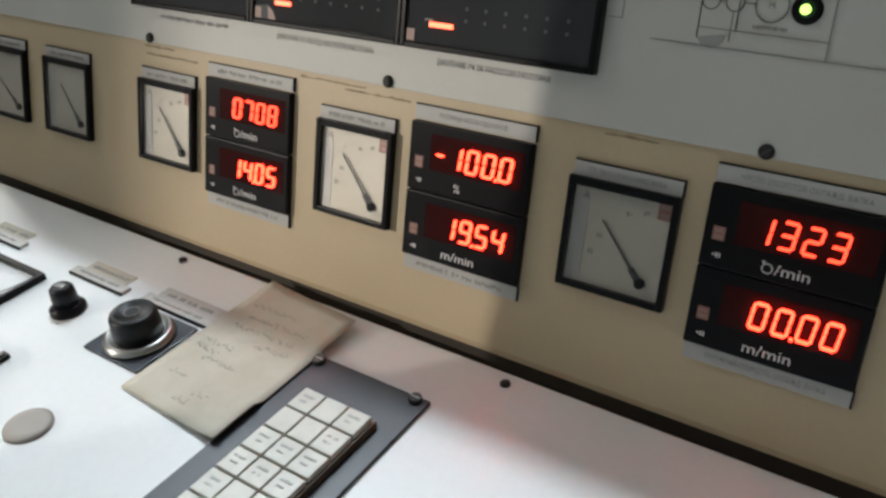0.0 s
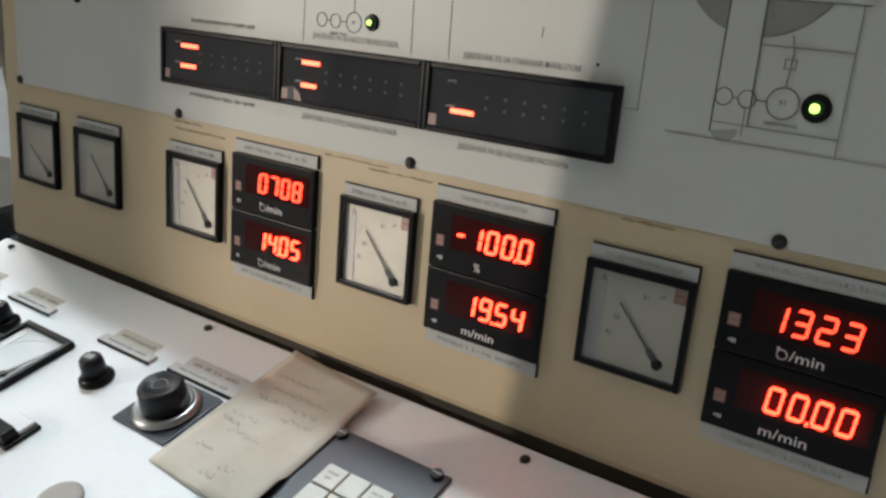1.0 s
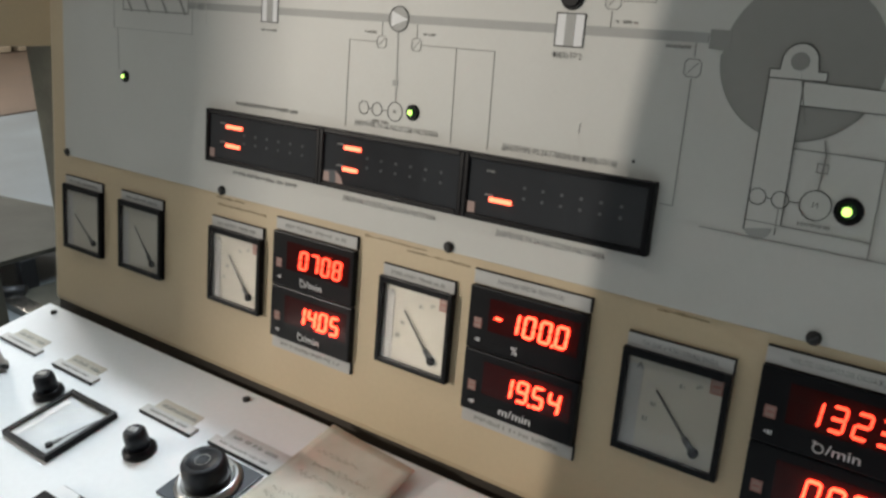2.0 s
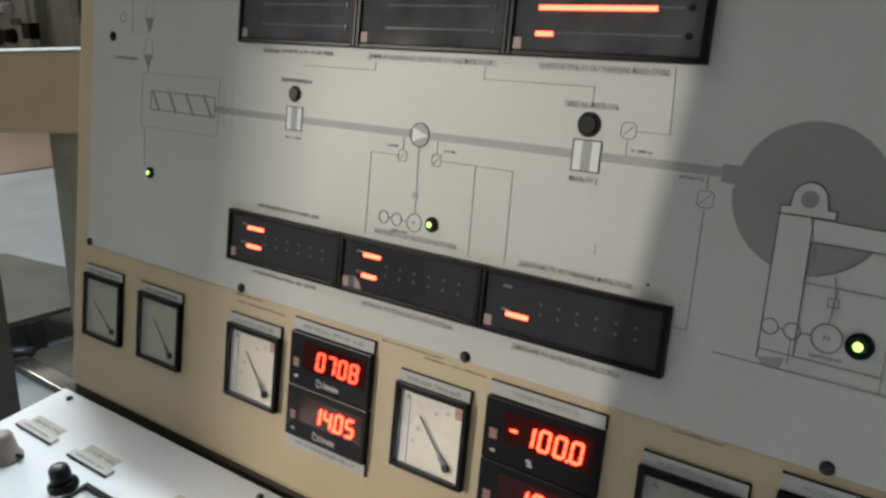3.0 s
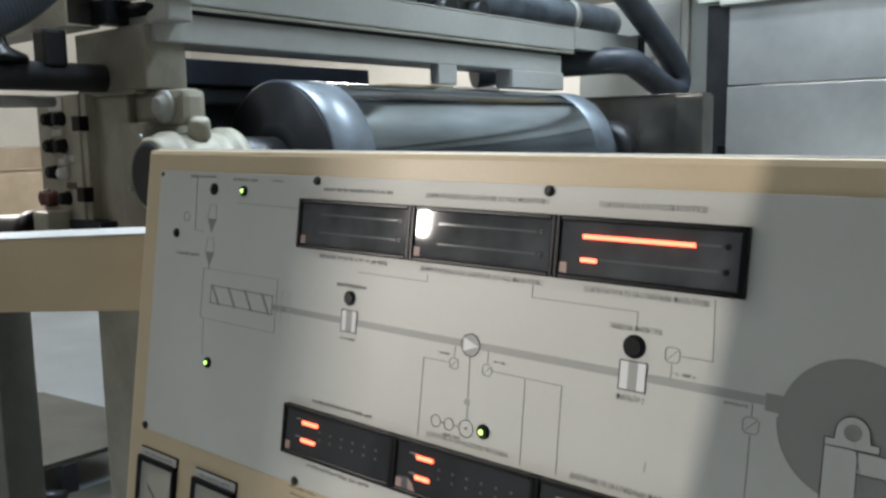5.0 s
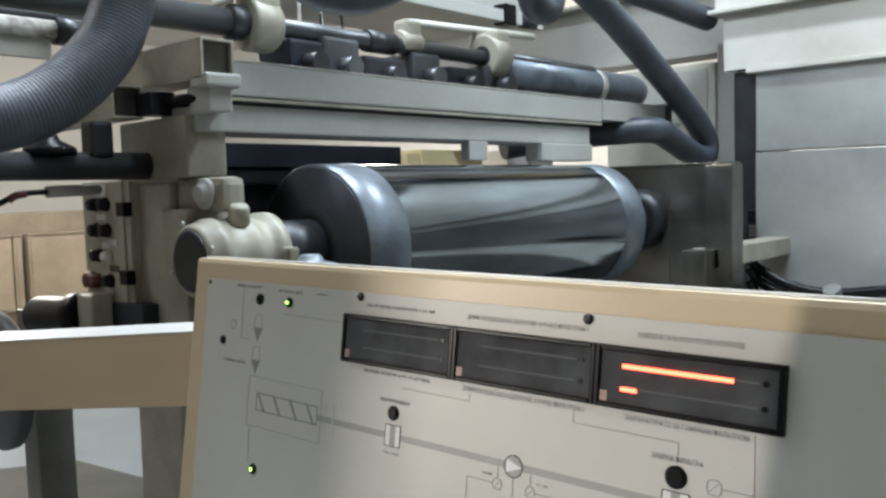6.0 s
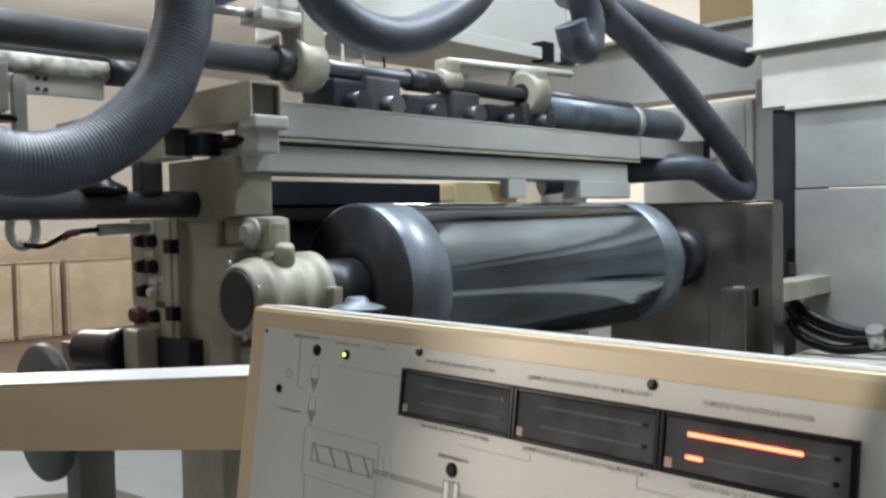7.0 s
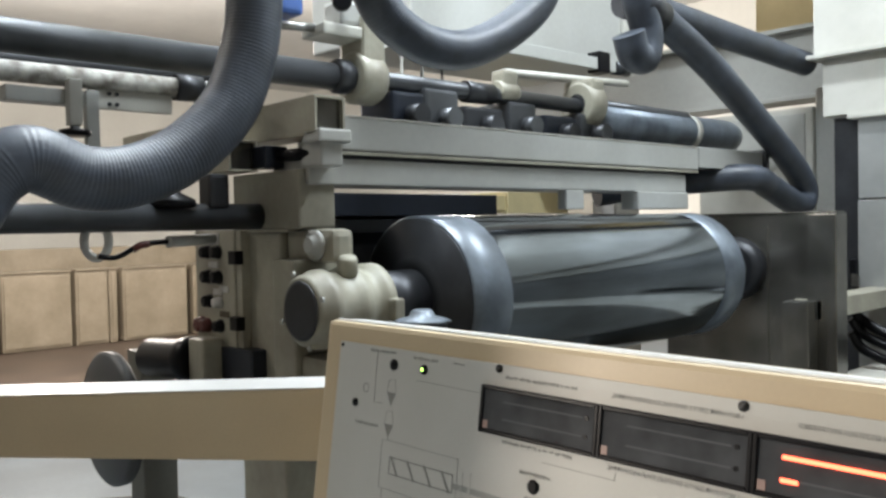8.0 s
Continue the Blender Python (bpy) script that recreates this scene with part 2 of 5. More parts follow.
console = thing("control_console", PM, "cream painted steel control console with sloping instrument panel", "console")
bm = nb()
box(bm, -0.556, 1.10, 0.0, 0.16, -0.176, 0.3205, 0.006)
part("panel_housing", bm, CREAM, console, "cream painted steel panel housing")
bm = nb()
box(bm, -0.553, 1.097, 0.004, 0.158, -0.196, -0.176)
part("panel_gap", bm, GROOVE, console, "dark brown gap below the panel")
# rolled front lip and the two bright strips along the housing's top
bm = nb()
box(bm, -0.554, 1.098, 0.012, 0.020, 0.3205, 0.323, 0.0008)
box(bm, -0.554, 1.098, 0.034, 0.060, 0.3205, 0.3235, 0.0008)
part("top_strip", bm, DESK, console, "bright white edge strips")

mimic = nb()
box(mimic, -0.5245, 1.06, -0.0022, 0.0, -0.003, 0.2965, 0.0006)
mimic = part("mimic_panel", mimic, SHEET, console, "satin grey-white sheet with a printed flow diagram")
SY = -0.0022  # the sheet's face
P0, P1 = SY, SY - 0.0003


def ink(name, draw, mat=GREYINK, layer=0):
    b = nb()
    draw(b, P0 - 0.0002 * layer, P1 - 0.0002 * layer)
    return part(name, b, mat, mimic)


# main melt pipe
for xa, xb in ((-0.3132, -0.2143), (-0.1938, -0.0715), (-0.0549, 0.0712), (0.0909, 0.1737)):
    ink("pipe_line", lambda b, y0, y1: prism(b, [(xa, 0.1605), (xb, 0.1605), (xb, 0.1665), (xa, 0.1665)], y0, y1), PIPE)
# extruder with flights
def extruder(b, y0, y1):
    loop_strip(b, [(-0.4145, 0.156), (-0.3132, 0.156), (-0.3132, 0.1745), (-0.4145, 0.1745)], 0.0013, y0, y1)
    for k in range(4):
        x = -0.4125 + k * 0.0275
        strip(b, [(x, 0.1745), (x + 0.012, 0.156)], 0.0028, y0, y1)
ink("extruder_symbol", extruder, GREYINK)
ink("extruder_outline", lambda b, y0, y1: loop_strip(b, [(-0.4300, 0.138), (-0.3073, 0.138), (-0.3073, 0.192), (-0.4300, 0.192)], 0.0006, y0, y1), PIPE)
ink("barrel_marks", lambda b, y0, y1: [strip(b, [(-0.301 + k * 0.012, 0.150), (-0.301 + k * 0.012, 0.180)], 0.004, y0, y1) for k in range(2)], SHEET)
# filters
for x0, x1, z0, z1 in ((-0.2138, -0.1943, 0.154, 0.174), (0.0707, 0.0914, 0.1525, 0.1735)):
    ink("filter_symbol", lambda b, y0, y1: prism(b, [(x0, z0), (x1, z0), (x1, z1), (x0, z1)], y0, y1), WHITE, 1)
    ink("filter_outline", lambda b, y0, y1: loop_strip(b, [(x0, z0), (x1, z0), (x1, z1), (x0, z1)], 0.0008, y0, y1), INK, 2)
    c = (x0 + x1) / 2
    ink("filter_core", lambda b, y0, y1: prism(b, [(c - 0.0035, z0 + 0.0004), (c + 0.0035, z0 + 0.0004), (c + 0.0035, z1 - 0.0004), (c - 0.0035, z1 - 0.0004)], y0, y1), PIPE, 2)
# pump
ink("pump_symbol", lambda b, y0, y1: prism(b, disc_pts(-0.0632, 0.1632, 0.0092), y0, y1), PIPE, 1)
ink("pump_triangle", lambda b, y0, y1: prism(b, [(-0.0701, 0.1575), (-0.0544, 0.1632), (-0.0701, 0.1690)], y0, y1), WHITE, 2)
ink("pump_outline", lambda b, y0, y1: loop_strip(b, disc_pts(-0.0632, 0.1632, 0.0092), 0.0007, y0, y1), INK, 2)
# drive trains: two small rings, a motor ring and a coupling
def drive(b, y0, y1, xs, z, rs):
    for x, r in zip(xs, rs):
        loop_strip(b, disc_pts(x, z, r, 28), 0.0006, y0, y1)
    strip(b, [(xs[0] + rs[0], z), (xs[1] - rs[1], z)], 0.0005, y0, y1)
    strip(b, [(xs[1] + rs[1], z), (xs[2] - rs[2], z)], 0.0005, y0, y1)
ink("drive_symbol", lambda b, y0, y1: drive(b, y0, y1, (-0.0931, -0.0794, -0.0612), 0.0945, (0.005, 0.005, 0.0072)), INK)
ink("drive_symbol", lambda b, y0, y1: drive(b, y0, y1, (0.2164, 0.2293, 0.2486), 0.0760, (0.0048, 0.0048, 0.0085)), DARKINK, 3)
caption("M", -0.0612, 0.0945, 0.004, SY - 0.0006, INK, mimic)
caption("M", 0.2486, 0.0760, 0.0048, SY - 0.0012, INK, mimic)
ink("drive_shaft", lambda b, y0, y1: strip(b, [(-0.0632, 0.154), (-0.0612, 0.102)], 0.0013, y0, y1), PIPE)
ink("coupling_symbol", lambda b, y0, y1: prism(b, [(-0.0652, 0.114), (-0.0598, 0.114), (-0.0598, 0.1185), (-0.0652, 0.1185)], y0, y1), PIPE, 1)
# gauges and signal lines
for x, z in ((-0.0789, 0.1455), (-0.0451, 0.1455), (0.1093, 0.1825), (0.1663, 0.1455)):
    h = 0.0052 if x > 0.1 else 0.0044
    ink("sensor_symbol", lambda b, y0, y1: [loop_strip(b, [(x + h * p, z + h * q) for p, q in ((-1, -0.6), (-0.6, -1), (0.6, -1), (1, -0.6), (1, 0.6), (0.6, 1), (-0.6, 1), (-1, 0.6))], 0.0006, y0, y1), strip(b, [(x - h * 0.6, z - h * 0.6), (x + h * 0.6, z + h * 0.6)], 0.0005, y0, y1)], GREYINK)
for pts in (
    [(-0.0789, 0.1505), (-0.0789, 0.160)], [(-0.0451, 0.1505), (-0.0451, 0.160)], [(0.1093, 0.176), (0.1093, 0.166)], [(0.1663, 0.152), (0.1663, 0.160)],
    [(-0.0833, 0.1455), (-0.1117, 0.1455), (-0.1117, 0.078)], [(-0.0402, 0.1455), (0.0245, 0.1455), (0.0255, 0.078)], [(-0.0084, 0.1455), (-0.0069, 0.078)],
    [(0.1158, 0.1825), (0.1378, 0.1825), (0.1358, 0.224)], [(0.1663, 0.139), (0.1663, 0.0615), (0.1578, 0.0615)],
    [(-0.1967, 0.210), (-0.1147, 0.210), (-0.1147, 0.216)], [(-0.0084, 0.218), (-0.0084, 0.209), (0.0810, 0.209), (0.0810, 0.1995)],
    [(-0.3812, 0.265), (-0.2750, 0.264)], [(-0.4529, 0.291), (-0.4509, 0.232), (-0.4360, 0.232)], [(-0.4210, 0.198), (-0.4210, 0.192)], [(-0.4240, 0.138), (-0.4220, 0.098)],
):
    ink("signal_line", lambda b, y0, y1: strip(b, pts, 0.0006, y0, y1), GREYINK)
# hopper train
for z in (0.240, 0.204):
    ink("hopper_symbol", lambda b, y0, y1: prism(b, [(-0.4295, z + 0.006), (-0.4215, z - 0.009), (-0.4141, z + 0.006)], y0, y1), GREYINK)
    ink("hopper_outline", lambda b, y0, y1: loop_strip(b, [(-0.4295, z + 0.006), (-0.4141, z + 0.006), (-0.4169, z + 0.021), (-0.4265, z + 0.021)], 0.0005, y0, y1), PIPE)
ink("valve_symbol", lambda b, y0, y1: loop_strip(b, disc_pts(-0.4679, 0.246, 0.005, 20), 0.0009, y0, y1), GREYINK)
# casting roll with its stand
ink("casting_roll_symbol", lambda b, y0, y1: prism(b, disc_pts(0.2272, 0.1545, 0.0442, 80), y0, y1), ROLLGREY)
ink("casting_roll_edge", lambda b, y0, y1: strip(b, disc_pts(0.2272, 0.1545, 0.0446, 50, 180, 330), 0.0012, y0, y1), ROLLGREY)
ink("feed_block_symbol", lambda b, y0, y1: prism(b, [(0.1742, 0.1575), (0.1869, 0.1565), (0.1869, 0.1685), (0.1742, 0.1685)], y0, y1), ROLLGREY, 1)
ink("stand_symbol", lambda b, y0, y1: prism(b, [(0.2115, 0.056), (0.2320, 0.060), (0.2309, 0.146), (0.2115, 0.146)], y0, y1), SHEET, 2)
ink("stand_arm", lambda b, y0, y1: prism(b, [(0.2309, 0.130), (0.2830, 0.1295), (0.2830, 0.1415), (0.2309, 0.143)], y0, y1), SHEET, 2)
ink("stand_outline", lambda b, y0, y1: [strip(b, [(0.2115, 0.146), (0.2115, 0.056)], 0.0008, y0, y1), strip(b, [(0.2309, 0.144), (0.2320, 0.062)], 0.0006, y0, y1), strip(b, [(0.2309, 0.130), (0.2830, 0.1295)], 0.0006, y0, y1), strip(b, [(0.2438, 0.143), (0.2830, 0.1415)], 0.0006, y0, y1)], DARKINK, 3)
ink("yoke_symbol", lambda b, y0, y1: prism(b, [(0.2115, 0.144), (0.2427, 0.144), (0.2427, 0.149), (0.2379, 0.149)] + disc_pts(0.2272, 0.154, 0.0098, 16, 0, 180) + [(0.2169, 0.149), (0.2115, 0.149)], y0, y1), SHEET, 3)
ink("yoke_outline", lambda b, y0, y1: loop_strip(b, [(0.2115, 0.144), (0.2427, 0.144), (0.2427, 0.149), (0.2379, 0.149)] + disc_pts(0.2272, 0.154, 0.0098, 16, 0, 180) + [(0.2169, 0.149), (0.2115, 0.149)], 0.0007, y0, y1), DARKINK, 4)
ink("axle_symbol", lambda b, y0, y1: prism(b, disc_pts(0.2272, 0.154, 0.0050), y0, y1), ROLLGREY, 5)
ink("foot_symbol", lambda b, y0, y1: prism(b, disc_pts(0.2193, 0.0585, 0.0078, 20, 180, 360), y0, y1), PIPE, 1)
for pts in ([(0.2283, 0.150), (0.2352, 0.120)], [(0.2475, 0.112), (0.2496, 0.104), (0.2486, 0.085)], [(0.2309, 0.106), (0.2800, 0.1055)], [(0.1855, 0.052), (0.3270, 0.0505)], [(0.2795, 0.130), (0.2800, 0.0515)], [(0.2293, 0.071), (0.2293, 0.0555)], [(0.2115, 0.0615), (0.2800, 0.0605)]):
    ink("signal_line", lambda b, y0, y1: strip(b, pts, 0.0007, y0, y1), GREYINK, 3)
ink("coupling_symbol", lambda b, y0, y1: loop_strip(b, [(0.2459, 0.0945), (0.2518, 0.0945), (0.2518, 0.0995), (0.2459, 0.0995)], 0.0006, y0, y1), GREYINK, 3)
ink("sheet_seam_mark", lambda b, y0, y1: strip(b, [(0.0959, 0.098), (0.0964, 0.104)], 0.0009, y0, y1), PIPE)
ink("chip_mark", lambda b, y0, y1: prism(b, disc_pts(0.1368, 0.085, 0.0012, 8), y0, y1), INK)

# captions printed on the sheet
for text, x0, x1, z, mat in (
    ("ТЕМПЕРАТУРА КОНТРОЛЯ КЛУППОВ", 0.0427, 0.1248, 0.2835, DARKINK),
    ("ТЕМПЕРАТУРА Т2 ЗА ГЛАВНЫМ ФИЛЬТРОМ", 0.0358, 0.1318, 0.2205, DARKINK),
    ("ДИФФЕРЕНЦИАЛЬНОЕ ДАВЛЕНИЕ Δ P НАД ФИЛЬТРОМ 1", -0.1235, -0.0001, 0.2835, DARKINK),
    ("ДИФФЕРЕНЦИАЛЬНОЕ ДАВЛЕНИЕ Δ P НАД ФИЛЬТРОМ 2", -0.1235, 0.0009, 0.2205, DARKINK),
    ("ДАВЛЕНИЕ Р5 ЗА ГЛАВНЫМ ФИЛЬТРОМ", 0.0378, 0.1258, 0.0810, INK),
    ("ДАВЛЕНИЕ Р4 ЗА НАСОСОМ РАСПЛАВА", 0.0397, 0.1258, 0.0195, INK),
    ("ДАВЛЕНИЕ Р3 ПЕРЕД НАСОСОМ РАСПЛАВА", -0.1098, -0.0147, 0.0195, DARKINK),
    ("ДАВЛЕНИЕ Р4 ЗА НАСОСОМ РАСПЛАВА", -0.1019, -0.0186, 0.0820, DARKINK),
    ("ЗАМЕНА ФИЛЬТРА", 0.0599, 0.1004, 0.1965, INK),
    ("ФИЛЬТР 2", 0.0697, 0.0914, 0.1465, INK),
):
    caption(text, (x0 + x1) / 2, z, 0.0058, SY - 0.0003, mat, mimic, x1 - x0)
for k, (x0, x1, z) in enumerate(((-0.2505, -0.1606, 0.2845), (-0.2486, -0.1625, 0.221), (-0.2437, -0.1655, 0.0825), (-0.2456, -0.1625, 0.020), (-0.2251, -0.1850, 0.1965), (-0.2143, -0.1948, 0.1475), (-0.4649, -0.4192, 0.291), (-0.3895, -0.3494, 0.2895), (-0.3269, -0.3103, 0.290), (-0.4818, -0.4399, 0.205), (0.1128, 0.1278, 0.170), (0.1478, 0.1638, 0.1575), (-0.0961, -0.0843, 0.1525), (-0.0392, -0.0275, 0.1535), (-0.0843, -0.0666, 0.0855), (0.2390, 0.2587, 0.0645))):
    word_bars(x0, x1, z, 0.0034 if x1 - x0 > 0.03 else 0.0020, SY - 0.0002, GREYINK, mimic, k)


# tan glue marks under the sheet's lower edge
for k, (x0, x1, z) in enumerate(((-0.2682, -0.2026, -0.0135), (-0.2711, -0.2319, -0.0070), (-0.0853, -0.0216, -0.0075), (-0.0412, 0.0192, -0.0110), (0.1658, 0.2002, -0.0065))):
    rnd = random.Random(k)
    top = [(x0 + (x1 - x0) * i / 14, z + rnd.uniform(0.0002, 0.0014)) for i in range(15)]
    low = [(x0 + (x1 - x0) * i / 14, z - rnd.uniform(0.0001, 0.0008)) for i in range(15)]
    b = nb()
    prism(b, top + low[::-1], 0.0, -0.0003)
    part("glue_stain", b, GLUE, console, "tan glue stain")


# screws of panel and desk
def screw(parent_m, x, z, r=0.0042):
    s = thing("screw", parent_m @ Matrix.Translation((x, 0, z)), "dark slotted screw in the panel", "screw", "panel screws")
    b = nb()
    lathe(b, (0, 0, 0), (0, -1, 0), [(0, r), (0.0012, r), (0.0026, r * 0.7), (0.003, r * 0.3)], 16)
    part("screw_head", b, SCREW, s)
    b = nb()
    box(b, -r * 0.75, r * 0.75, -0.0032, -0.0024, -0.0005, 0.0005)
    part("slot", b, INK, s)
    return s


screw_one = screw(PM, -0.5200, 0.2920, 0.0034)
for x, z in ((-0.2605, 0.2920), (-0.0005, 0.2920), (0.2610, 0.2920), (-0.5195, 0.0005), (-0.2605, 0.0005), (0.0, 0.0005), (0.2610, 0.0005)):
    copy_thing(screw_one, PM @ Matrix.Translation((x, SY, z)) @ pose(0, 0, 0, 0, random.uniform(0, 180), 0) @ Matrix.Diagonal((1.3, 1, 1.3, 1)))
for x, y in ((-0.527, -0.042), (-0.200, -0.042), (0.129, -0.042), (0.455, -0.042)):
    copy_thing(screw_one, DM @ Matrix.Translation((x, y, 0)) @ pose(0, 0, 0, -90, 0, random.uniform(0, 90)) @ Matrix.Diagonal((1.1, 1, 1.1, 1)))


# ---- analog meters ----
def name_plate(x0, x1, z0, z1, text=None, seed=0, y=0.0, parent=None, m=None):
    b = nb()
    box(b, x0, x1, y - 0.0025, y, z0, z1, 0.0003)
    p = part("label_plate", b, PLATE, parent, "grey-white engraved label plate")
    # Black strips along top and right, painted in as the plate's shadow.
    b = nb()
    box(b, x0, x1 + 0.001, y - 0.0022, y, z1, z1 + 0.0009)
    box(b, x1, x1 + 0.001, y - 0.0022, y, z0, z1)
    part("plate_shadow", b, BLACK, p)
    w = x1 - x0
    if text:
        caption(text, (x0 + x1) / 2, (z0 + z1) / 2, (z1 - z0) * 0.46, y - 0.0026, DARKINK, p, w * (0.56 if len(text) < 24 else 0.72))
    else:
        word_bars(x0 + w * 0.12, x1 - w * 0.12, (z0 + z1) / 2, (z1 - z0) * 0.34, y - 0.0025, GREYINK, p, seed)
    return p


def analog_meter(x, z, angle, numbers=True, plain=False, scale_m=None):
    t = thing("analog_meter", (scale_m or PM) @ Matrix.Translation((x, 0, z)), "square black-framed moving-coil panel meter with ivory dial", "meter", "analog panel meters")
    w, h, f = 0.072, 0.072, 0.0042
    b = nb()
    box(b, 0, f, -0.0065, 0, 0, h, 0.0008)
    box(b, w - f, w, -0.0065, 0, 0, h, 0.0008)
    box(b, f, w - f, -0.0065, 0, 0, f, 0.0008)
    box(b, f, w - f, -0.0065, 0, h - f * 1.3, h, 0.0008)
    part("frame", b, BLACK, t)
    b = nb()
    box(b, f, w - f, -0.0020, 0, f, h - f)
    part("dial", b, GREYFACE if scale_m else FACE, t, "dull grey dial card" if scale_m else "ivory dial card")
    cx, cz = w * 0.765, h * 0.19
    b = nb()
    a = radians(angle)
    d = Vector((math.cos(a), math.sin(a)))
    n = Vector((-d.y, d.x))
    c, e = Vector((cx, cz)), Vector((cx, cz)) + d * 0.045
    prism(b, [tuple(c + n * 0.0009), tuple(c - n * 0.0009), tuple(e - n * 0.0005), tuple(e + n * 0.0005)], -0.0040, -0.0034)
    strip(b, [tuple(c + d * 0.002), tuple(c + d * 0.009)], 0.0042, -0.0040, -0.0034)
    part("needle", b, NEEDLE, t, "dark needle pointing to upper left")
    b = nb()
    cyl(b, (cx, -0.002, cz), (cx, -0.0046, cz), 0.0033)
    part("zero_screw", b, BLACK, t)
    b = nb()
    strip(b, disc_pts(cx, cz, 0.049, 24, 95, 175), 0.0004, -0.0021, -0.0024)
    for k in range(9):
        ang = radians(95 + 10 * k)
        u = Vector((math.cos(ang), math.sin(ang)))
        strip(b, [tuple(Vector((cx, cz)) + u * 0.049), tuple(Vector((cx, cz)) + u * 0.0515)], 0.0005, -0.0021, -0.0024)
    part("scale_marks", b, PLATE, t)
    b = nb()
    box(b, f, w * 0.2, -0.0024, -0.002, f, h * 0.85)
    part("dial_margin", b, PLATE, t)
    if not plain:
        caption("A", w * 0.17, h * 0.84, 0.0075, -0.0026, NEEDLE, t)
        for k, (fx, fz) in enumerate(((0.28, 0.36), (0.34, 0.52), (0.58, 0.76), (0.73, 0.80))):
            word_bars(w * fx - 0.002, w * fx + 0.002, h * fz, 0.0032, -0.0024, GREYINK, t, k)
        b = nb()
        box(b, w * 0.82, w * 0.93, -0.0025, -0.002, h * 0.78, h * 0.92)
        mk = part("maker_mark", b, PALEMARK, t)
        b = nb()
        loop_strip(b, [(w * 0.825, h * 0.785), (w * 0.925, h * 0.785), (w * 0.925, h * 0.915), (w * 0.825, h * 0.915)], 0.0009, -0.0025, -0.0028)
        strip(b, [(w * 0.85, h * 0.85), (w * 0.90, h * 0.85)], 0.0014, -0.0025, -0.0028)
        part("mark_lines", b, REDMARK, mk)
    b = nb()
    box(b, f, w - f, -0.0058, -0.0053, f, h - f * 1.3)
    g = part("glass_pane", b, GLASS, t, "clear front glass")
    g.visible_shadow = False
    return t


for k, (x, ang, plain) in enumerate(((-0.5255, 142, True), (-0.4205, 130, True), (-0.2745, 128.5, False), (-0.0625, 130, False), (0.1488, 131, False))):
    analog_meter(x, -0.1065, ang, plain=plain)
    p = name_plate(x + 0.0010, x + 0.0710, -0.0350, -0.0255, "ТОК ДВИГАТЕЛЯ ОХЛАЖД. ВАЛКА" if x > 0 else None, 20 + k, 0.0, console)


# ---- digital displays ----
SEGS = {"0": "abcdef", "1": "bc", "2": "abged", "3": "abgcd", "4": "fgbc", "5": "afgcd", "6": "afgecd", "7": "abc", "8": "abcdefg", "9": "abcdfg", "-": "g"}


def digit(ch, x, z, w, h, th, y, parent, mat):
    lean = 0.10
    hw, hh = w / 2, h / 2
    g = th * 0.35
    ends = {"a": ((-hw, hh), (hw, hh)), "g": ((-hw, 0), (hw, 0)), "d": ((-hw, -hh), (hw, -hh)), "f": ((-hw, hh), (-hw, 0)), "b": ((hw, hh), (hw, 0)), "e": ((-hw, 0), (-hw, -hh)), "c": ((hw, 0), (hw, -hh))}
    for s in SEGS[ch]:
        (xa, za), (xb, zb) = ends[s]
        va, vb = Vector((xa + lean * za, za)), Vector((xb + lean * zb, zb))
        d = (vb - va).normalized()
        n = Vector((-d.y, d.x))
        va, vb = va + d * (g + th * 0.2), vb - d * (g + th * 0.2)
        o = Vector((x, z))
        b = nb()
        prism(b, [tuple(o + q) for q in (va - d * th * 0.3, va + n * th / 2, vb + n * th / 2, vb + d * th * 0.3, vb - n * th / 2, va - n * th / 2)], y, y - 0.0022)
        part("segment", b, mat, parent)


